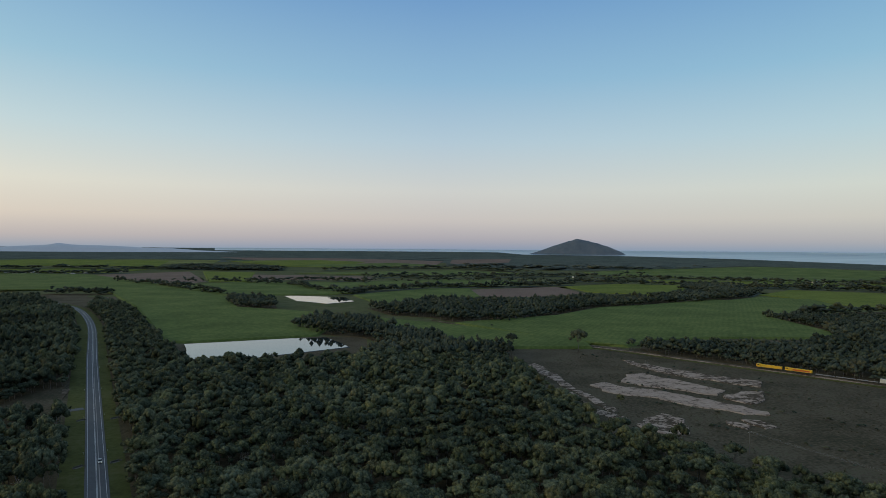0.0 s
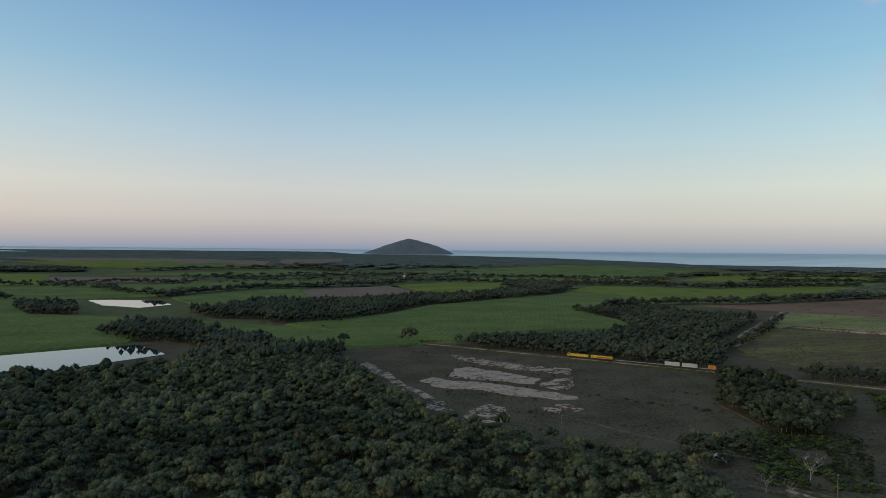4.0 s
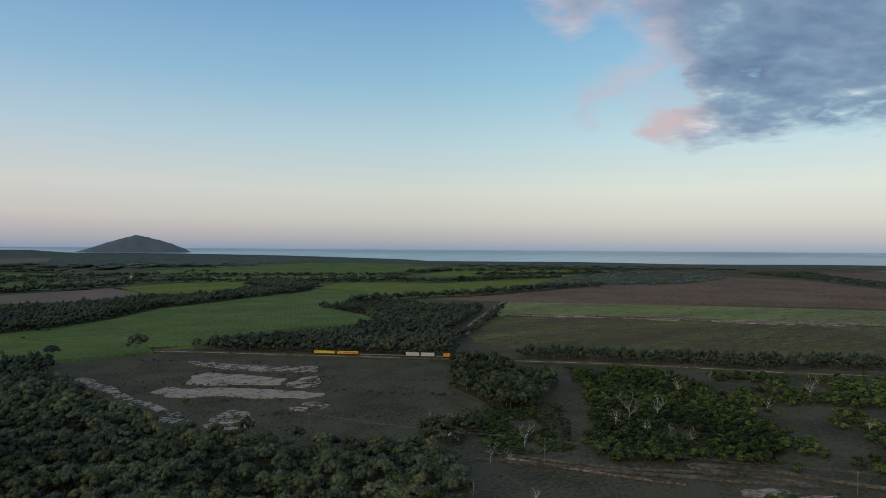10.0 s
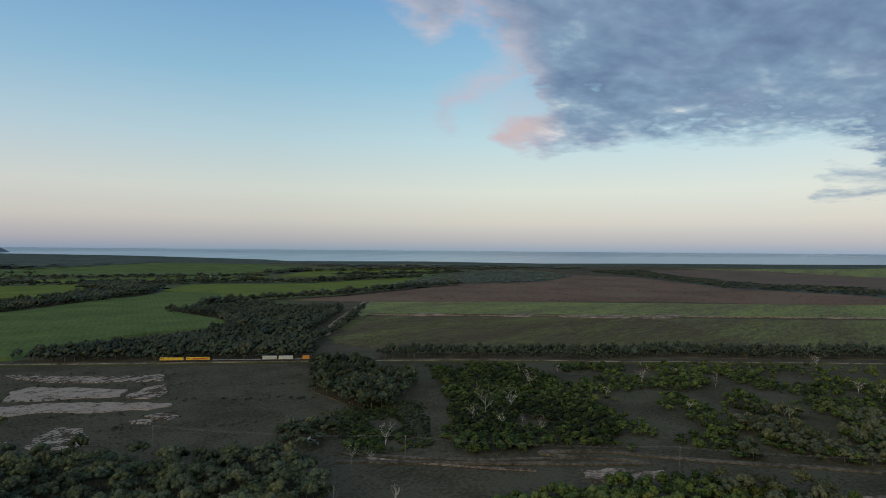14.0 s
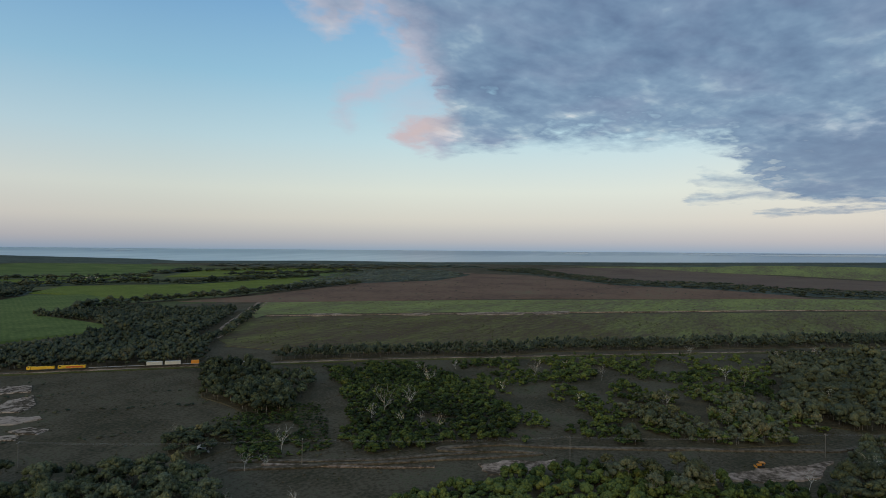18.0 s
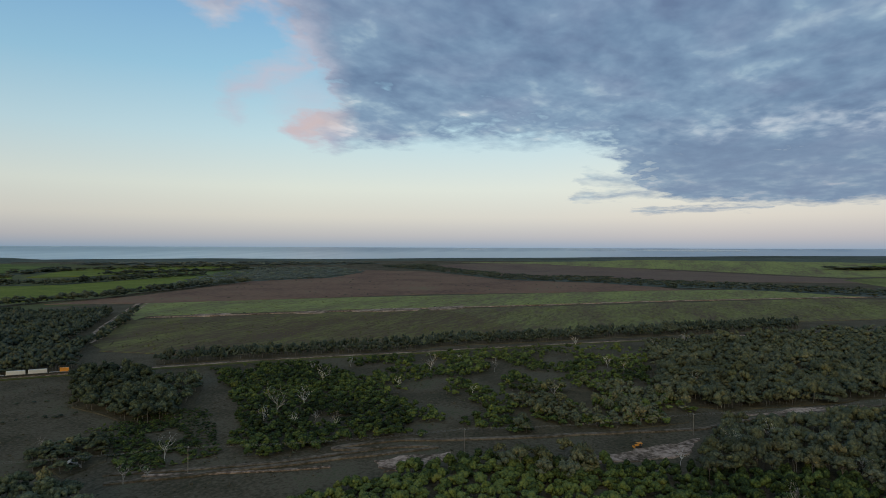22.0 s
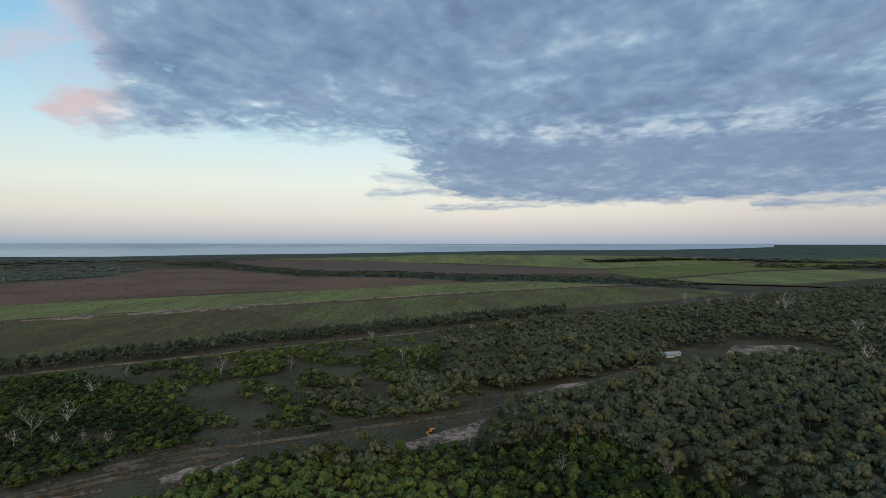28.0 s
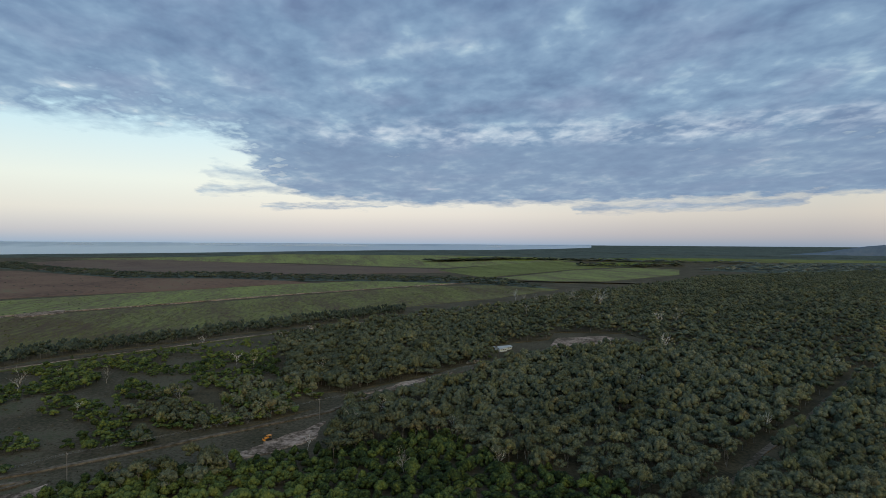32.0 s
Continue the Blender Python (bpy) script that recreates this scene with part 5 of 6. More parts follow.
def rod(bm, a, b, r, sides=8, r2=None):
    a, b = Vector(a), Vector(b)
    m = Matrix.Translation((a + b) / 2) @ (b - a).to_track_quat("Z", "Y").to_matrix().to_4x4()
    bmesh.ops.create_cone(bm, cap_ends=True, segments=sides, radius1=r, radius2=r if r2 is None else r2, depth=(b - a).length, matrix=m)
    return bm


def part(name, bm, mat, parent, label=""):
    me = bpy.data.meshes.new(name)
    bm.to_mesh(me)
    bm.free()
    me.materials.append(mat)
    ob = new(name, me)
    ob.parent = parent
    return tagged(ob, label)


def thing(name, m, label, category, group=""):
    ob = tagged(new(name), label, category, group)
    ob.empty_display_size = 0.2
    ob.matrix_world = m
    return ob


def bearing(a, b):
    return math.degrees(math.atan2(b[1] - a[1], b[0] - a[0]))


def blocks(*items):
    bm = bmesh.new()
    for centre, size, *more in items:
        block(bm, centre, size, *more)
    return bm


# ---------------------------------------------------------------- road
ROAD_LINE = outline(ROAD, 20, 0, False)


def offset_line(line, d):
    out = []
    for i, p in enumerate(line):
        t = (line[min(i + 1, len(line) - 1)] - line[max(i - 1, 0)]).normalized()
        out.append(p + Vector((-t.y, t.x)) * d)
    return [tuple(p) for p in out]


for d, w in ((-9.6, 10.0), (8.3, 7.4)):
    strip("road_verge", offset_line(ROAD_LINE, d), w, VERGE, 0.18, "mown green verge beside the road", "verge")
for d, w in ((-3.45, 0.16), (3.45, 0.16), (0.16, 0.13), (-0.16, 0.13)):
    strip("road_marking", offset_line(ROAD_LINE, d), w, LINE, 0.305, "worn white painted road line", "road marking")
strip("road_wear", offset_line(ROAD_LINE, 1.1), 0.3, CONCRETE, 0.302, "pale worn wheel track in the asphalt", "road wear", jag=0.2)
strip("side_road", [(-220.6, 378.2), (-227, 372.7), (-232.2, 367.4)], 6.0, ASPHALT, 0.28, "short asphalt side road", "road")
strip("sandy_clearing", [(-266.9, 428.4), (-250, 389.8), (-254.2, 382.6)], 14.0, TRACK, 0.2, "bare sandy clearing among trees", "sand", jag=3)
patch("grass_clearing", [(-317.8, 410.2), (-284.3, 427.8), (-265, 428.5), (-219.2, 352.1), (-235.9, 355.1), (-271.6, 350.6)], GRASS, 0.1, "brown grass clearing among trees", "grass")
for k in range(3, len(ROAD_LINE) - 1, 3):
    for d in (-5.2, 5.2):
        p = offset_line(ROAD_LINE, d)[k]
        post = thing("guide_post", pose(*p, 0.1), "white plastic guide post beside the road", "guide post", "guide posts along the road")
        part("post", blocks(((0, 0, 0.5), (0.12, 0.06, 1.1), 0, 0.01)), WHITE, post)
        part("reflector", blocks(((0, 0.035, 0.85), (0.08, 0.02, 0.12))), RED_PAINT, post, "red reflector")
for p, turn in zip([(-190.8, 357.6), (-151.8, 285.3), (-164.5, 277.6), (-207.4, 352.4)], (60, 60, 60, 60)):
    cul = thing("culvert_headwall", pose(*p, 0.1, 0, 0, turn), "small weathered concrete culvert headwall in the verge", "culvert", "culverts beside the road")
    part("wall", blocks(((0, 0, 0.3), (4.2, 0.35, 0.9), 0, 0.05)), DARK_CONCRETE, cul)
    part("apron", blocks(((0, -0.9, 0.02), (3.6, 1.5, 0.15), 0, 0.03)), DARK_CONCRETE, cul)
    for sx in (-1, 1):
        part("wing", blocks(((sx * 2.4, -0.7, 0.2), (0.3, 1.6, 0.6), sx * 20, 0.04)), DARK_CONCRETE, cul)


def car(x, y, turn):
    c = thing("car", pose(x, y, 0.31, 0, 0, turn), "white car with lit headlamps on the asphalt road", "car")
    bm = blocks(((0, 0, 0.72), (4.5, 1.8, 0.62), 0, 0.14))
    part("body", bm, WHITE, c)
    bm = bmesh.new()
    r = bmesh.ops.create_cube(bm, size=1, matrix=pose(-0.25, 0, 1.28) @ Matrix.Diagonal((2.5, 1.6, 0.56, 1)))
    for v in r["verts"]:
        if v.co.z > 1.3:
            v.co.x = -0.25 + (v.co.x + 0.25) * 0.68
            v.co.y *= 0.86
    part("cabin", bm, GLASS, c, "dark glass cabin")
    part("roof", blocks(((-0.25, 0, 1.58), (1.7, 1.36, 0.06), 0, 0.02)), WHITE, c)
    for sx in (-1.4, 1.4):
        for sy in (-0.82, 0.82):
            w = part("wheel", rod(bmesh.new(), (sx, sy - 0.1, 0.33), (sx, sy + 0.1, 0.33), 0.33, 14), RUBBER, c)
            part("rim", rod(bmesh.new(), (sx, sy - 0.11, 0.33), (sx, sy + 0.11, 0.33), 0.2, 10), DARK_STEEL, w)
    for sy in (-0.6, 0.6):
        part("headlamp", blocks(((2.22, sy, 0.78), (0.1, 0.36, 0.2), 0, 0.02)), HEADLAMP, c, "lit white headlamp")
    part("bumper", blocks(((2.2, 0, 0.5), (0.16, 1.7, 0.25), 0, 0.04)), DARK_STEEL, c)


HEADLAMP = bpy.data.materials.new("lit_headlamp")
HEADLAMP.use_nodes = True
HEADLAMP.node_tree.nodes["Principled BSDF"].inputs["Emission Color"].default_value = (1, 0.96, 0.88, 1)
HEADLAMP.node_tree.nodes["Principled BSDF"].inputs["Emission Strength"].default_value = 2.0
car(*(-157.7, 283.7), bearing((-305, 535), (-136.7, 244.1)))


# ---------------------------------------------------------------- railway and train
RAIL_LINE = outline(RAIL, 12, 0, False)
for d in (-0.53, 0.53):
    strip("rail", offset_line(RAIL_LINE, d), 0.08, DARK_STEEL, 0.66, "steel rail", "rail")
strip("rail_bank", offset_line(RAIL_LINE, -7.5), 7.0, VERGE, 0.2, "grassy strip beside the railway", "verge")
strip("rail_service_track", offset_line(RAIL_LINE, -4.5), 3.2, BARE, 0.3, "pale service track beside the railway", "track", jag=0.5)


def rail_place(s, line):
    """The place and turn at s metres along the railway."""
    for a, b in zip(line, line[1:]):
        k = (b - a).length
        if s <= k:
            p = a.lerp(b, s / k)
            return p.x, p.y, bearing(a, b)
        s -= k
    return line[-1].x, line[-1].y, 0


def bogie(owner, x):
    b = part("bogie", blocks(((x, 0, 0.62), (3.2, 2.1, 0.5), 0, 0.08)), DARK_STEEL, owner)
    for dx in (-1.0, 1.0):
        for sy in (-0.62, 0.62):
            part("wheel", rod(bmesh.new(), (x + dx, sy - 0.07, 0.46), (x + dx, sy + 0.07, 0.46), 0.46, 12), DARK_STEEL, b)


def locomotive(s, side, label):
    x, y, turn = rail_place(s + 10.5, RAIL_LINE)
    m = thing("locomotive", pose(x, y, 0.65, 0, 0, turn), label, "locomotive", "train")
    part("underframe", blocks(((0, 0, 1.1), (20.6, 2.7, 0.45), 0, 0.05)), DARK_STEEL, m)
    part("hood", blocks(((1.6, 0, 2.45), (16.6, 2.5, 2.3), 0, 0.12)), YELLOW_PAINT, m, "yellow engine hood")
    cab = part("cab", blocks(((-8.4, 0, 2.5), (3.0, 2.8, 2.55), 0, 0.18)), YELLOW_PAINT, m, "yellow cab")
    part("windscreen", blocks(((-9.9, 0, 3.1), (0.08, 2.0, 0.7))), GLASS, cab)
    for sy in (-1.42, 1.42):
        part("side_window", blocks(((-8.4, sy, 3.1), (1.2, 0.06, 0.7))), GLASS, cab)
        part("side_panel", blocks(((2.0, sy * 0.895, 2.35), (12.5, 0.05, 1.2))), side, m, "painted side panel")
        part("handrail", rod(bmesh.new(), (-6.5, sy * 0.98, 1.9), (9.8, sy * 0.98, 1.9), 0.03, 5), WHITE, m)
    part("fuel_tank", blocks(((0, 0, 0.6), (5.0, 2.2, 0.7), 0, 0.1)), DARK_STEEL, m)
    for k in (2.0, 5.0, 8.0):
        part("roof_fan", rod(bmesh.new(), (k, 0, 3.58), (k, 0, 3.72), 0.75, 14), DARK_STEEL, m)
    part("exhaust", blocks(((-2.5, 0, 3.7), (1.2, 0.9, 0.25), 0, 0.03)), DARK_STEEL, m)
    for bx in (-6.8, 6.8):
        bogie(m, bx)


def flat_wagon(s):
    x, y, turn = rail_place(s + 7, RAIL_LINE)
    m = thing("flat_wagon", pose(x, y, 0.65, 0, 0, turn), "empty dark flat container wagon on the railway", "wagon", "train")
    part("deck", blocks(((0, 0, 1.05), (13.4, 2.5, 0.22), 0, 0.03)), CONCRETE, m, "pale worn deck")
    for sy in (-0.9, 0.9):
        part("sill", blocks(((0, sy, 0.8), (13.0, 0.2, 0.35))), DARK_STEEL, m)
    for bx in (-4.9, 4.9):
        bogie(m, bx)


def freight_container(s, length, mat, label):
    x, y, turn = rail_place(s + 7, RAIL_LINE)
    m = thing("freight_container", pose(x, y, 0.65 + 1.16, 0, 0, turn), label, "container", "containers on the train")
    part("box", blocks(((0, 0, 1.4), (length, 2.44, 2.8), 0, 0.04)), mat, m)
    for sy in (-1.24, 1.24):
        for k in range(int(length / 0.9)):
            part("rib", blocks(((-length / 2 + 0.6 + k * 0.9, sy, 1.4), (0.25, 0.06, 2.5))), mat, m)
    for sy in (-0.6, 0.6):
        part("door", blocks(((length / 2 + 0.03, sy, 1.4), (0.05, 1.15, 2.5))), mat, m)


def rail_distance(p):
    best, s, q = 1e9, 0.0, Vector(p)
    total = 0.0
    for a, b in zip(RAIL_LINE, RAIL_LINE[1:]):
        if (a - q).length < best:
            best, s = (a - q).length, total
        total += (b - a).length
    return s


FRONT = rail_distance((265, 530))
locomotive(FRONT, YELLOW_PAINT, "yellow diesel locomotive at the head of a freight train")
locomotive(FRONT + 22.2, RED_PAINT, "yellow diesel locomotive with red-orange side panels")
for k in range(9):
    flat_wagon(FRONT + 44.5 + 14.2 * k)
freight_container(FRONT + 44.5 + 14.2 * 3, 12.2, WHITE, "white ribbed freight container on a flat wagon")
freight_container(FRONT + 44.5 + 14.2 * 4, 12.2, WHITE, "white ribbed freight container on a flat wagon")
freight_container(FRONT + 44.5 + 14.2 * 5 + 3.5, 6.1, ORANGE_PAINT, "short orange freight container on a flat wagon")

# ---------------------------------------------------------------- power line, digger, sheds and houses
POLES = [(497.0, -233.0), (426.0, -126.5), (355.0, -20.0), (287.6, 87.7), (220.0, 195.0), (152.0, 303.0)]
ARM_TURN = bearing(POLES[0], POLES[-1]) + 90
for x, y in POLES:
    m = thing("power_pole", pose(x, y, -0.3, 0, 0, ARM_TURN), "pale grey timber power pole with a crossarm", "power pole", "poles of the power line")
    part("pole", rod(bmesh.new(), (0, 0, 0), (0, 0, 11.8), 0.22, 10, 0.15), TIMBER, m)
    part("crossarm", blocks(((0, 0.12, 11.2), (2.4, 0.14, 0.16), 0, 0.02)), TIMBER, m)
    for k in (-1.05, 0.0, 1.05):
        part("insulator", rod(bmesh.new(), (k, 0.12, 11.28), (k, 0.12, 11.55), 0.08, 8), WHITE, m, "white insulator")
across = Vector((math.cos(radians(ARM_TURN)), math.sin(radians(ARM_TURN)), 0))
for (x1, y1), (x2, y2) in zip(POLES, POLES[1:]):
    for k in (-1.05, 0.0, 1.05):
        a, b = Vector((x1, y1, 11.25)) + across * k, Vector((x2, y2, 11.25)) + across * k
        pts = [np.array(a.lerp(b, t / 16) - Vector((0, 0, 1.6 * 4 * (t / 16) * (1 - t / 16)))) for t in range(17)]
        v, f = tube(pts, [0.02] * 17, 4)
        tagged(mesh_object("power_cable", v.tolist(), f.tolist(), CABLE), "thin grey sagging cable between power poles", "cable", "cables of the power line")


def digger(x, y, turn):
    m = thing("bulldozer", pose(x, y, 0.2, 0, 0, turn), "small orange bulldozer with a canopy on bare sand", "bulldozer")
    part("body", blocks(((0.7, 0, 1.35), (2.0, 1.2, 0.9), 0, 0.12)), ORANGE_PAINT, m)
    part("chassis", blocks(((0, 0, 0.85), (3.4, 1.3, 0.5), 0, 0.06)), DARK_STEEL, m)
    for sy in (-0.95, 0.95):
        part("track", blocks(((0, sy, 0.5), (3.3, 0.5, 0.95), 0, 0.3)), RUBBER, m)
        for sx in (-1.1, 0.1):
            part("canosy_post", rod(bmesh.new(), (sx - 0.3, sy * 0.75, 1.1), (sx - 0.3, sy * 0.75, 2.3), 0.06, 6), ORANGE_PAINT, m)
    part("canopy", blocks(((-0.6, 0, 2.4), (2.6, 2.2, 0.22), 0, 0.06)), ORANGE_PAINT, m, "orange canopy roof")
    part("seat", blocks(((-0.9, 0, 1.4), (0.7, 0.6, 0.8), 0, 0.08)), RUBBER, m)
    part("blade", blocks(((2.4, 0, 0.6), (0.2, 2.9, 0.95), 0, 0.05)), ORANGE_PAINT, m)
    for sy in (-0.7, 0.7):
        part("push_arm", rod(bmesh.new(), (0.4, sy, 0.6), (2.35, sy, 0.5), 0.09, 6), ORANGE_PAINT, m)
    part("exhaust", rod(bmesh.new(), (1.2, 0.3, 1.7), (1.2, 0.3, 2.5), 0.06, 6), DARK_STEEL, m)


digger(*(322, 7.5), 120)


def house(x, y, turn, length, width, high, rise, wall, roof, label, windows=3, name="house", group=""):
    """A gabled building with eaves, a door and windows."""
    q = far(x, y, 0)
    k = 1.0 if math.hypot(x, y) <= NEAR else math.hypot(q.x, q.y) / math.hypot(x, y)
    m = thing(name, pose(q.x, q.y, q.z - 0.1, 0, 0, turn) @ Matrix.Diagonal((k, k, k, 1)), label, name.split("_")[-1], group)
    bm = blocks(((0, 0, high / 2), (length, width, high)))
    for s in (-1, 1):
        tri = [bm.verts.new(v) for v in ((s * length / 2, -width / 2, high), (s * length / 2, width / 2, high), (s * length / 2, 0, high + rise))]
        bm.faces.new(tri)
    part("wall", bm, wall, m)
    bm = bmesh.new()
    e, t = 0.6, 0.12
    for s in (-1, 1):
        lo, hi = Vector((0, s * (width / 2 + e), high - rise * e / (width / 2))), Vector((0, 0, high + rise))
        vs = [bm.verts.new(p + Vector((sx * (length / 2 + e), 0, dz))) for dz in (0.02, t) for p, sx in ((lo, -1), (lo, 1), (hi, 1), (hi, -1))]
        for f in ((3, 2, 1, 0), (4, 5, 6, 7), (0, 1, 5, 4), (1, 2, 6, 5), (2, 3, 7, 6), (3, 0, 4, 7)):
            bm.faces.new([vs[i] for i in f])
    part("roof", bm, roof, m)
    for s in (-1, 1):
        for i in range(windows):
            cx = -length / 2 + length * (i + 0.7) / (windows + 0.4)
            w = part("window", blocks(((cx, s * (width / 2 + 0.03), high * 0.58), (1.3, 0.08, 1.1))), WHITE, m)
            part("pane", blocks(((cx, s * (width / 2 + 0.06), high * 0.58), (1.1, 0.06, 0.9))), GLASS, w)
    part("door", blocks(((length * 0.42, -width / 2 - 0.03, 1.02), (0.9, 0.08, 2.04))), GLASS, m)
    return m


house(*(543.6, -197.4), 112, 9.0, 7.0, 3.2, 1.5, WHITE, ROOF, "white weatherboard house with a pale grey steel roof", 3)
house(*(552, -207.6), 112, 6.0, 5.0, 2.6, 1.0, WHITE, ROOF, "low white annexe with a pale grey steel roof", 2, "annexe")
house(*(551.8, -191.8), 112, 5.0, 4.0, 2.4, 0.8, DARK_STEEL, ROOF, "dark-walled farm shed beside a white house", 1, "farm_shed")
def sheet_between(corners, thick=0.06):
    """A thin sheet of roofing with its corners in order."""
    bm = bmesh.new()
    a, b, c, d = (Vector(p) for p in corners)
    up = (b - a).cross(d - a).normalized() * thick
    lo, hi = [bm.verts.new(p) for p in (a, b, c, d)], [bm.verts.new(p + up) for p in (a, b, c, d)]
    bm.faces.new(lo[::-1])
    bm.faces.new(hi)
    for k in range(4):
        bm.faces.new((lo[k], lo[(k + 1) % 4], hi[(k + 1) % 4], hi[k]))
    return bm


shelter = thing("ruined_shelter", pose(207.4, 248.7, 0.0, 0, 0, 48), "collapsed shelter of pale weathered sheeting in dry grass", "shelter")
part("roof_sheet", sheet_between([(-3.3, -2.2, 1.7), (2.6, -2.4, 1.5), (3.0, 0.4, 3.0), (-2.9, 0.5, 3.2)]), PALE_ROOF, shelter, "pale roof sheet")
part("roof_sheet", sheet_between([(-2.9, 0.5, 3.15), (3.0, 0.4, 2.95), (2.8, 2.6, 1.6), (-3.2, 2.4, 1.9)]), PALE_ROOF, shelter, "pale roof sheet")
part("fallen_sheet", sheet_between([(-3.6, -3.9, 0.15), (-0.4, -4.2, 0.1), (-0.2, -2.3, 1.4), (-3.4, -2.1, 1.6)]), PALE_ROOF, shelter, "leaning fallen sheet")
for sx_, sy_, sz_ in ((-2.9, -2.0, 1.6), (2.4, -2.1, 1.5), (2.6, 2.3, 1.6), (-2.9, 2.2, 1.8), (0, 0.4, 3.0)):
    part("post", rod(bmesh.new(), (sx_, sy_, -0.1), (sx_, sy_, sz_), 0.09, 6), TIMBER, shelter)
part("back_wall", blocks(((0, 2.1, 0.75), (5.4, 0.12, 1.5))), DARK_STEEL, shelter, "dark back wall")
part("end_wall", blocks(((2.5, 0, 0.75), (0.12, 4.2, 1.5))), DARK_STEEL, shelter, "dark end wall")
FARM = "far white farm houses"
for (x, y), turn in zip([(-1629, 2294), (-1570, 2252), (-1541, 2257), (-1544, 2311), (-1493, 2267), (-1452, 2275), (-1382, 2236), (-1325, 2196), (-1336, 2298), (-1326, 2355), (-1269, 2425), (-1795, 3078), (-1868, 3058)], (10, 40, 5, 70, 20, 30, 15, 60, 80, 25, 10, 45, 30)):
    house(x, y, turn, 15, 9, 3.2, 2.4, WHITE, PALE_ROOF, "far white farmhouse among dark trees", 2, "farmhouse", FARM)
for (x, y), turn in zip([(1183, 1952), (1201, 1938), (1238, 1969), (-1173, 2871), (-1144, 2878), (480, 2234)], (10, 50, 30, 20, 60, 30)):
    house(x, y, turn, 16, 10, 4, 2.4, WHITE, ROOF, "far white farm building among trees", 2, "farmhouse", FARM)
house(*(-73, 700), 30, 6, 4, 2.6, 1.0, WHITE, WHITE, "small white pump shed beside trees", 1, "pump_shed")

# rubble bank beside the house
bank = thing("rubble_wall", pose(*(493.8, -156.2), 0, 0, 0, 100), "low wall of pale rubble beside a dam", "wall")
rock = RNG
for k in range(34):
    bm = bmesh.new()
    bmesh.ops.create_icosphere(bm, subdivisions=1, radius=1)
    for v in bm.verts:
        v.co *= 1 + rock.uniform(-0.25, 0.25)
    u = (k % 17) / 16 - 0.5
    bmesh.ops.transform(bm, verts=bm.verts, matrix=pose(u * 17 + rock.uniform(-0.3, 0.3), 2.5 * u * u * 4 + rock.uniform(-0.3, 0.3), 0.45 + (k // 17) * 0.9, 0, 0, rock.uniform(0, 90)) @ Matrix.Diagonal((0.75, 0.6, 0.55, 1)))
    part("stone", bm, STONE, bank)
patch("dam", [(519.8, -157.7), (522.5, -173.9), (507.9, -173.7), (505.3, -156.6)], WATER, 0.25, "small dark dam among shrubs", "dam")

for mound in ([(522.2, -152.2), (543.2, -164.8), (538, -174.1), (522.4, -166.7)], [(487.3, -162.2), (507.9, -173.7), (503.3, -184.2), (487.5, -180.2)]):
    wood(mound, LEAF2, 5.0, (2.5, 4), (5, 7), BUSHES, "rounded bright green shrubs beside a dam", name="dam_shrubs", litter=False)
# lone paddock trees
for (x, y, h), leaf in zip([(135.2, 608.4, 22.4), (63.2, 788.7, 4.4), (70.1, 622.7, 15.5), (-233.6, 351.7, 7.4), (115.9, 397.9, 7.0)], (BARK, LEAF3, LEAF3, LEAF3, BARK)):
    t = GUMS[0][WOOD_RNG.integers(len(GUMS[0]))]
    tree_thing("paddock_tree", t, x, y, h, h * 0.95, 1.0, LEAFR if leaf is BARK else leaf, "lone spreading tree standing at a field edge", "tree", "paddock trees")
# pale fence line and track by the dark wood
patch("rough_field", [(452, 500), (475, 546), (592, 640), (690, 718), (652, 668)], ROUGH, 0.2, "rough field of dull green regrowth along a track", "field")
patch("pasture", [(646, 662), (690, 718), (846, 844), (860, 830), (700, 690)], PASTURE, 0.2, "rough green pasture along a track", "pasture")
strip("sandy_track", FIELD_EDGE, 7.0, BARE, 0.42, "pale sandy track up a field edge", "track", jag=2)
strip("sandy_track", offset_line([Vector(p) for p in FIELD_EDGE], -14), 2.5, BARE, 0.43, "pale wheel track along a dark wood", "track", jag=0.6)
strip("field_track", [(-18, 872), (61, 756), (133, 663), (183, 628)], 4.0, TRACK, 0.25, "pale track between cane fields", "track")
strip("dirt_track", [(209.9, 210.5), (218.3, 193.3), (227.6, 173.2), (236.0, 157.1), (247.2, 139.1)], 2.2, BARE, 0.28, "pale wheel track through dry grass", "track", jag=0.8)
strip("earth_bank", [(674, 672), (843, 472), (923, 371), (985, 299), (1066, 185), (1213, 10), (1468, -366), (1557, -560)], 9.0, BARE, 0.9, "eroded earth bank across the pasture", "bank", jag=3)
low_rows([[(686, 684), (858, 481), (940, 378), (1004, 304), (1098, 191), (1255, 10), (1488, -371)]], "bank_scrub", "patchy scrub along an earth bank")
strip("dirt_track", [(205.1, 227.3), (222.6, 198), (243.8, 166.3), (280.3, 125.9)], 3.0, TRACK, 0.26, "faint dirt track under the power line", "track", jag=1.5)

for corners in ([(862, 454), (907, 410), (936, 359), (899, 353), (845, 426)], [(943, 352), (1000, 307), (955, 297), (910, 332)], [(727, 632), (762, 598), (739, 585), (711, 612)], [(806, 520), (844, 483), (812, 470), (791, 501)]):
    patch("sand_face", corners, BARE, 1.2, "bare pale face of an eroded bank", "sand", jag=3, step=10)
cane([(-1966, 2532), (-1679, 2749), (-1295, 2686), (-1283, 2308), (-1540, 2312), (-1798, 2316)], CANE2, 1.0, YELLOW)
cane([(-897, 3558), (-334, 4333), (-13, 3817), (-429, 3240)], CANE, 1.2)
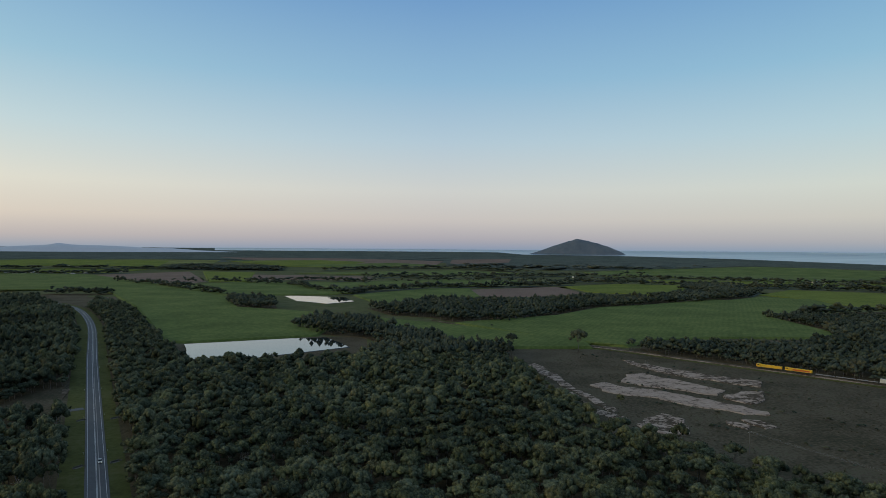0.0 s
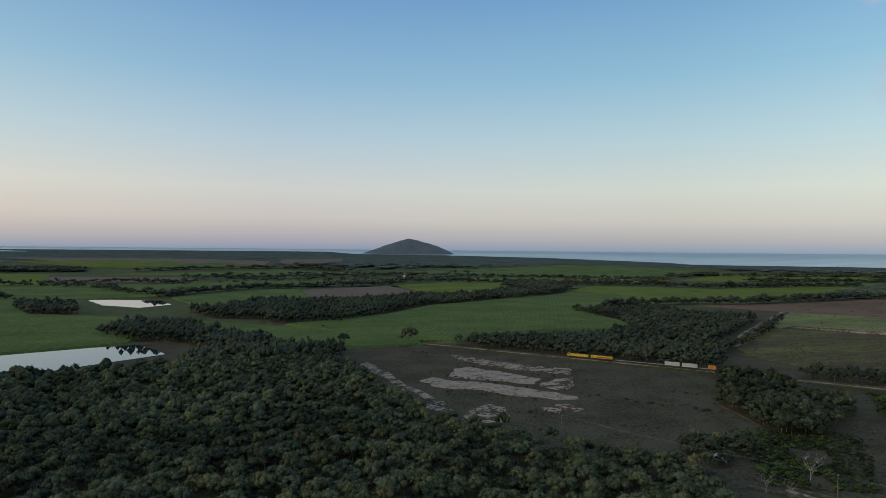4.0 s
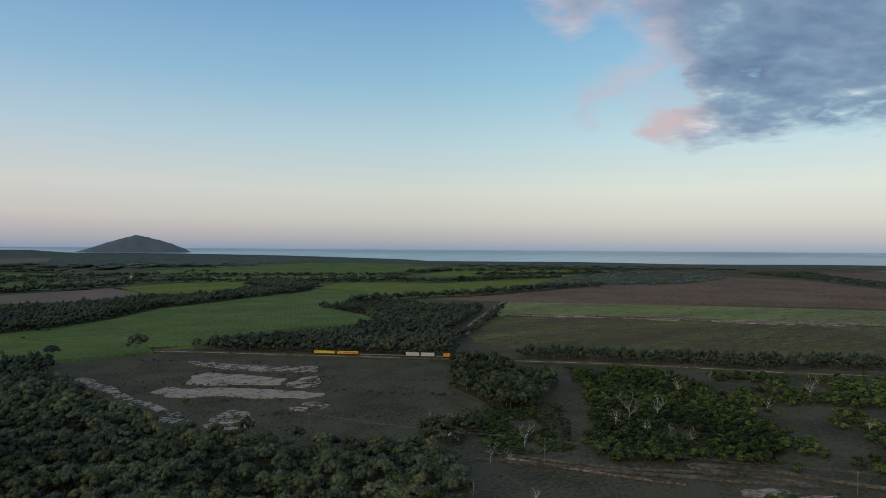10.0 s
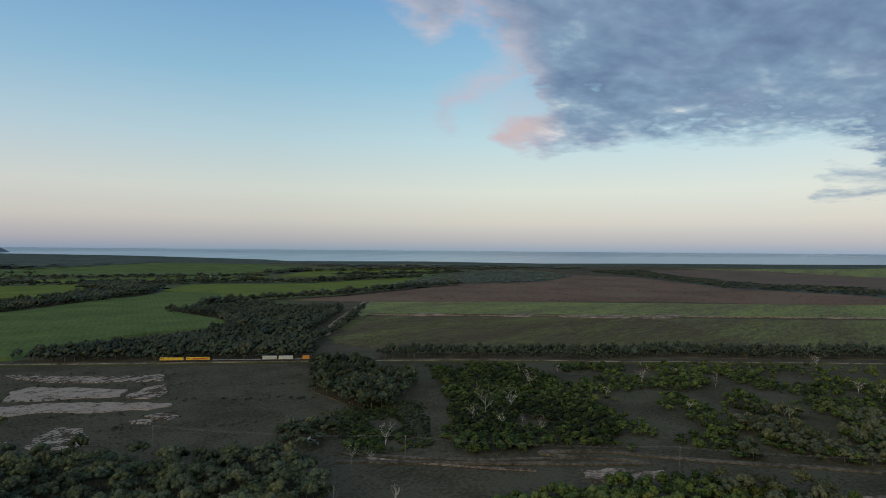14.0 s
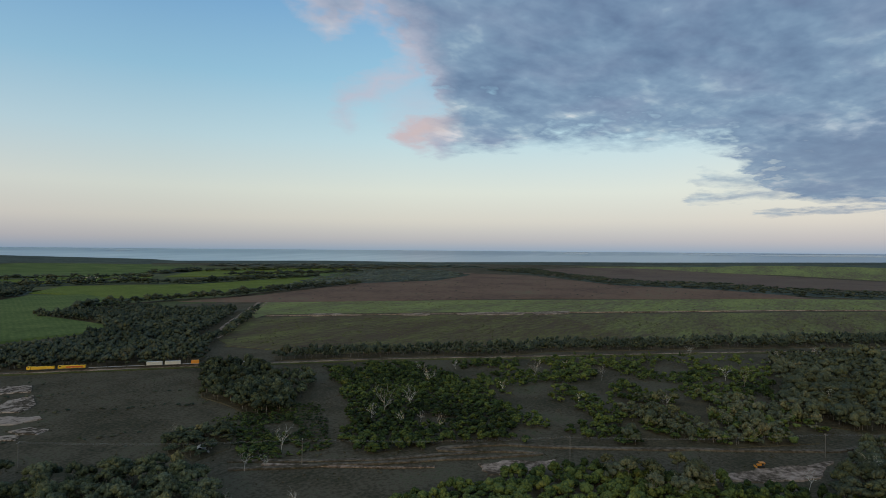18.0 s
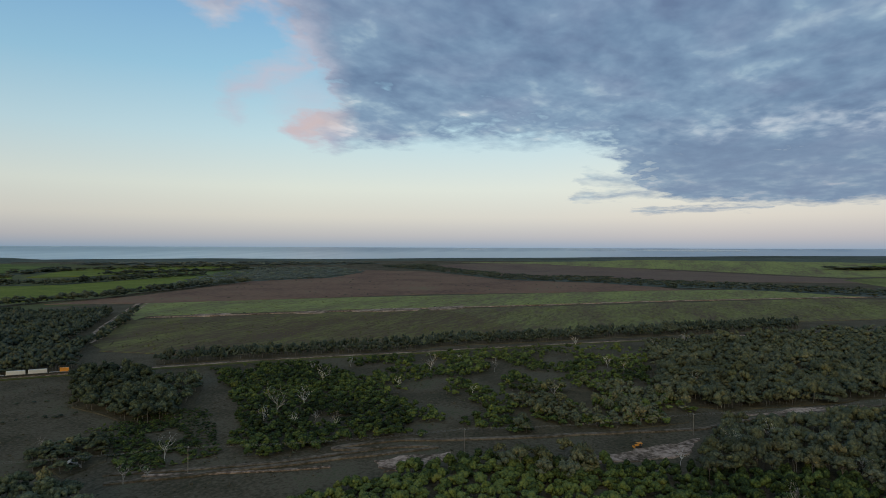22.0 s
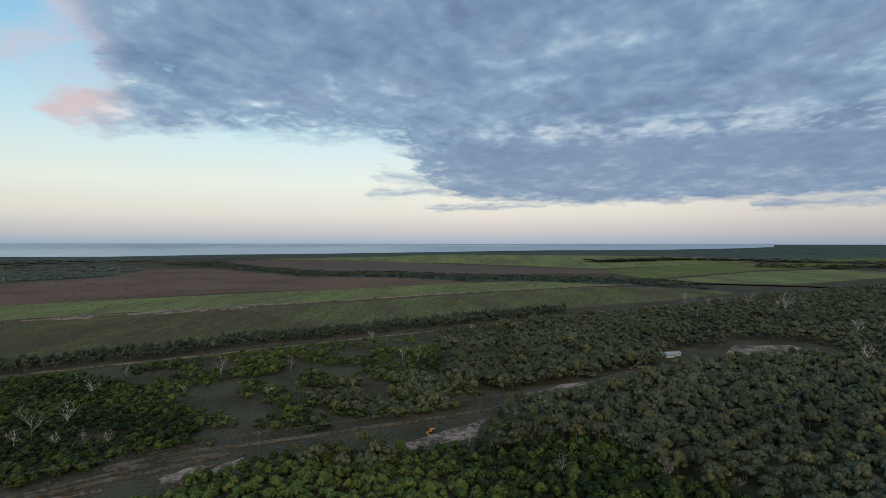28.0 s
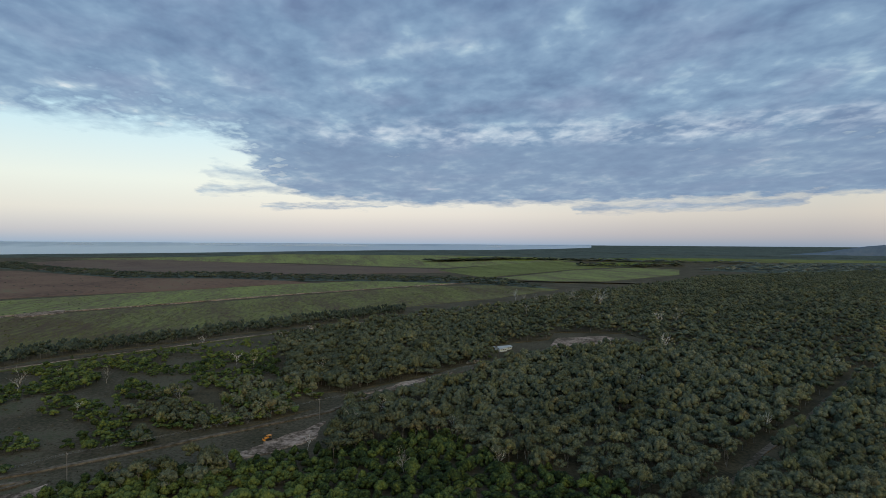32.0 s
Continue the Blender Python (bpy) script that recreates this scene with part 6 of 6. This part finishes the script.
cane([(1000, 2967), (2005, 3989), (2348, 3252), (1849, 2562), (1240, 2186), (836, 2293)])
cane([(669, 2099), (1026, 2041), (1416, 1961), (1218, 1687), (910, 1776), (721, 1837)], CANE2, 1.2, YELLOW)
hedge([(696, 2183), (966, 2032), (1366, 1893)], 30)
hedge([(864, 1718), (1053, 1716), (1164, 1612)], 30, keep=0.6)
hedge([(-2013, 2592), (-1767, 2809), (-1315, 2837)], 50, keep=0.8)
hedge([(-1010, 4905), (-380, 4922), (33, 5910)], 120)
hedge([(-2176, 4429), (-1637, 4888), (-1111, 5392)], 120, keep=0.8)
hedge([(1706, 2200), (2019, 2170), (2438, 2101), (2529, 1735)], 60, keep=0.8)
hedge([(1588, 1770), (1886, 1687), (2187, 1621)], 50, keep=0.8)
hedge([(3393, -846), (3910, -1478), (3565, -1936), (3727, -2666)], 150)
hedge([(2749, -1392), (2509, -1546), (2642, -1890)], 60)
cane([(4534, -1298), (4079, -1879), (3537, -1467), (3750, -1039)], CANE2, 0.8, YELLOW)
cane([(3152, -1712), (3092, -2212), (2777, -1986), (2828, -1588)], CANE2, 0.8, YELLOW)
cane([(4298, -2360), (3805, -3184), (3387, -2791), (3527, -1937)], CANE2, 0.8, YELLOW)
patch("far_pasture", [(-2256.3, 6223.8), (-1305.3, 6334.7), (-439.6, 5695.5), (0.8, 5069.7), (-48.3, 3807.1), (-452.1, 3967.7), (-1316.3, 4556.9)], PLOUGHED, 0.5, "tan far paddock before dark forest", "pasture")
patch("far_pasture", [(88.2, 5934.4), (734.1, 6584.0), (515.5, 4820.2), (224.8, 4345.8), (42.5, 4123.8)], PLOUGHED, 0.5, "tan far paddock before dark forest", "pasture")
patch("far_pasture", [(-2963.3, 4107.4), (-2479.4, 5045.9), (-1753.8, 4838.1), (-1466.6, 3946.0), (-1903.2, 3262.7), (-2150.1, 2980.6)], PASTURE2, 0.5, "pale green far pasture", "pasture")

# low islands on the horizon, in the backdrop that glows for haze
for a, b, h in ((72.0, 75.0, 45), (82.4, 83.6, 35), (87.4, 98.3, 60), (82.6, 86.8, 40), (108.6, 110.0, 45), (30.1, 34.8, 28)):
    hill("low_island", a, b, h, 26000, [(0, 0), (0.15, 0.5), (0.4, 0.8), (0.6, 1.0), (0.85, 0.7), (1, 0)], 400, "low island on the horizon, with a blue haze glow", "island", HORIZON)
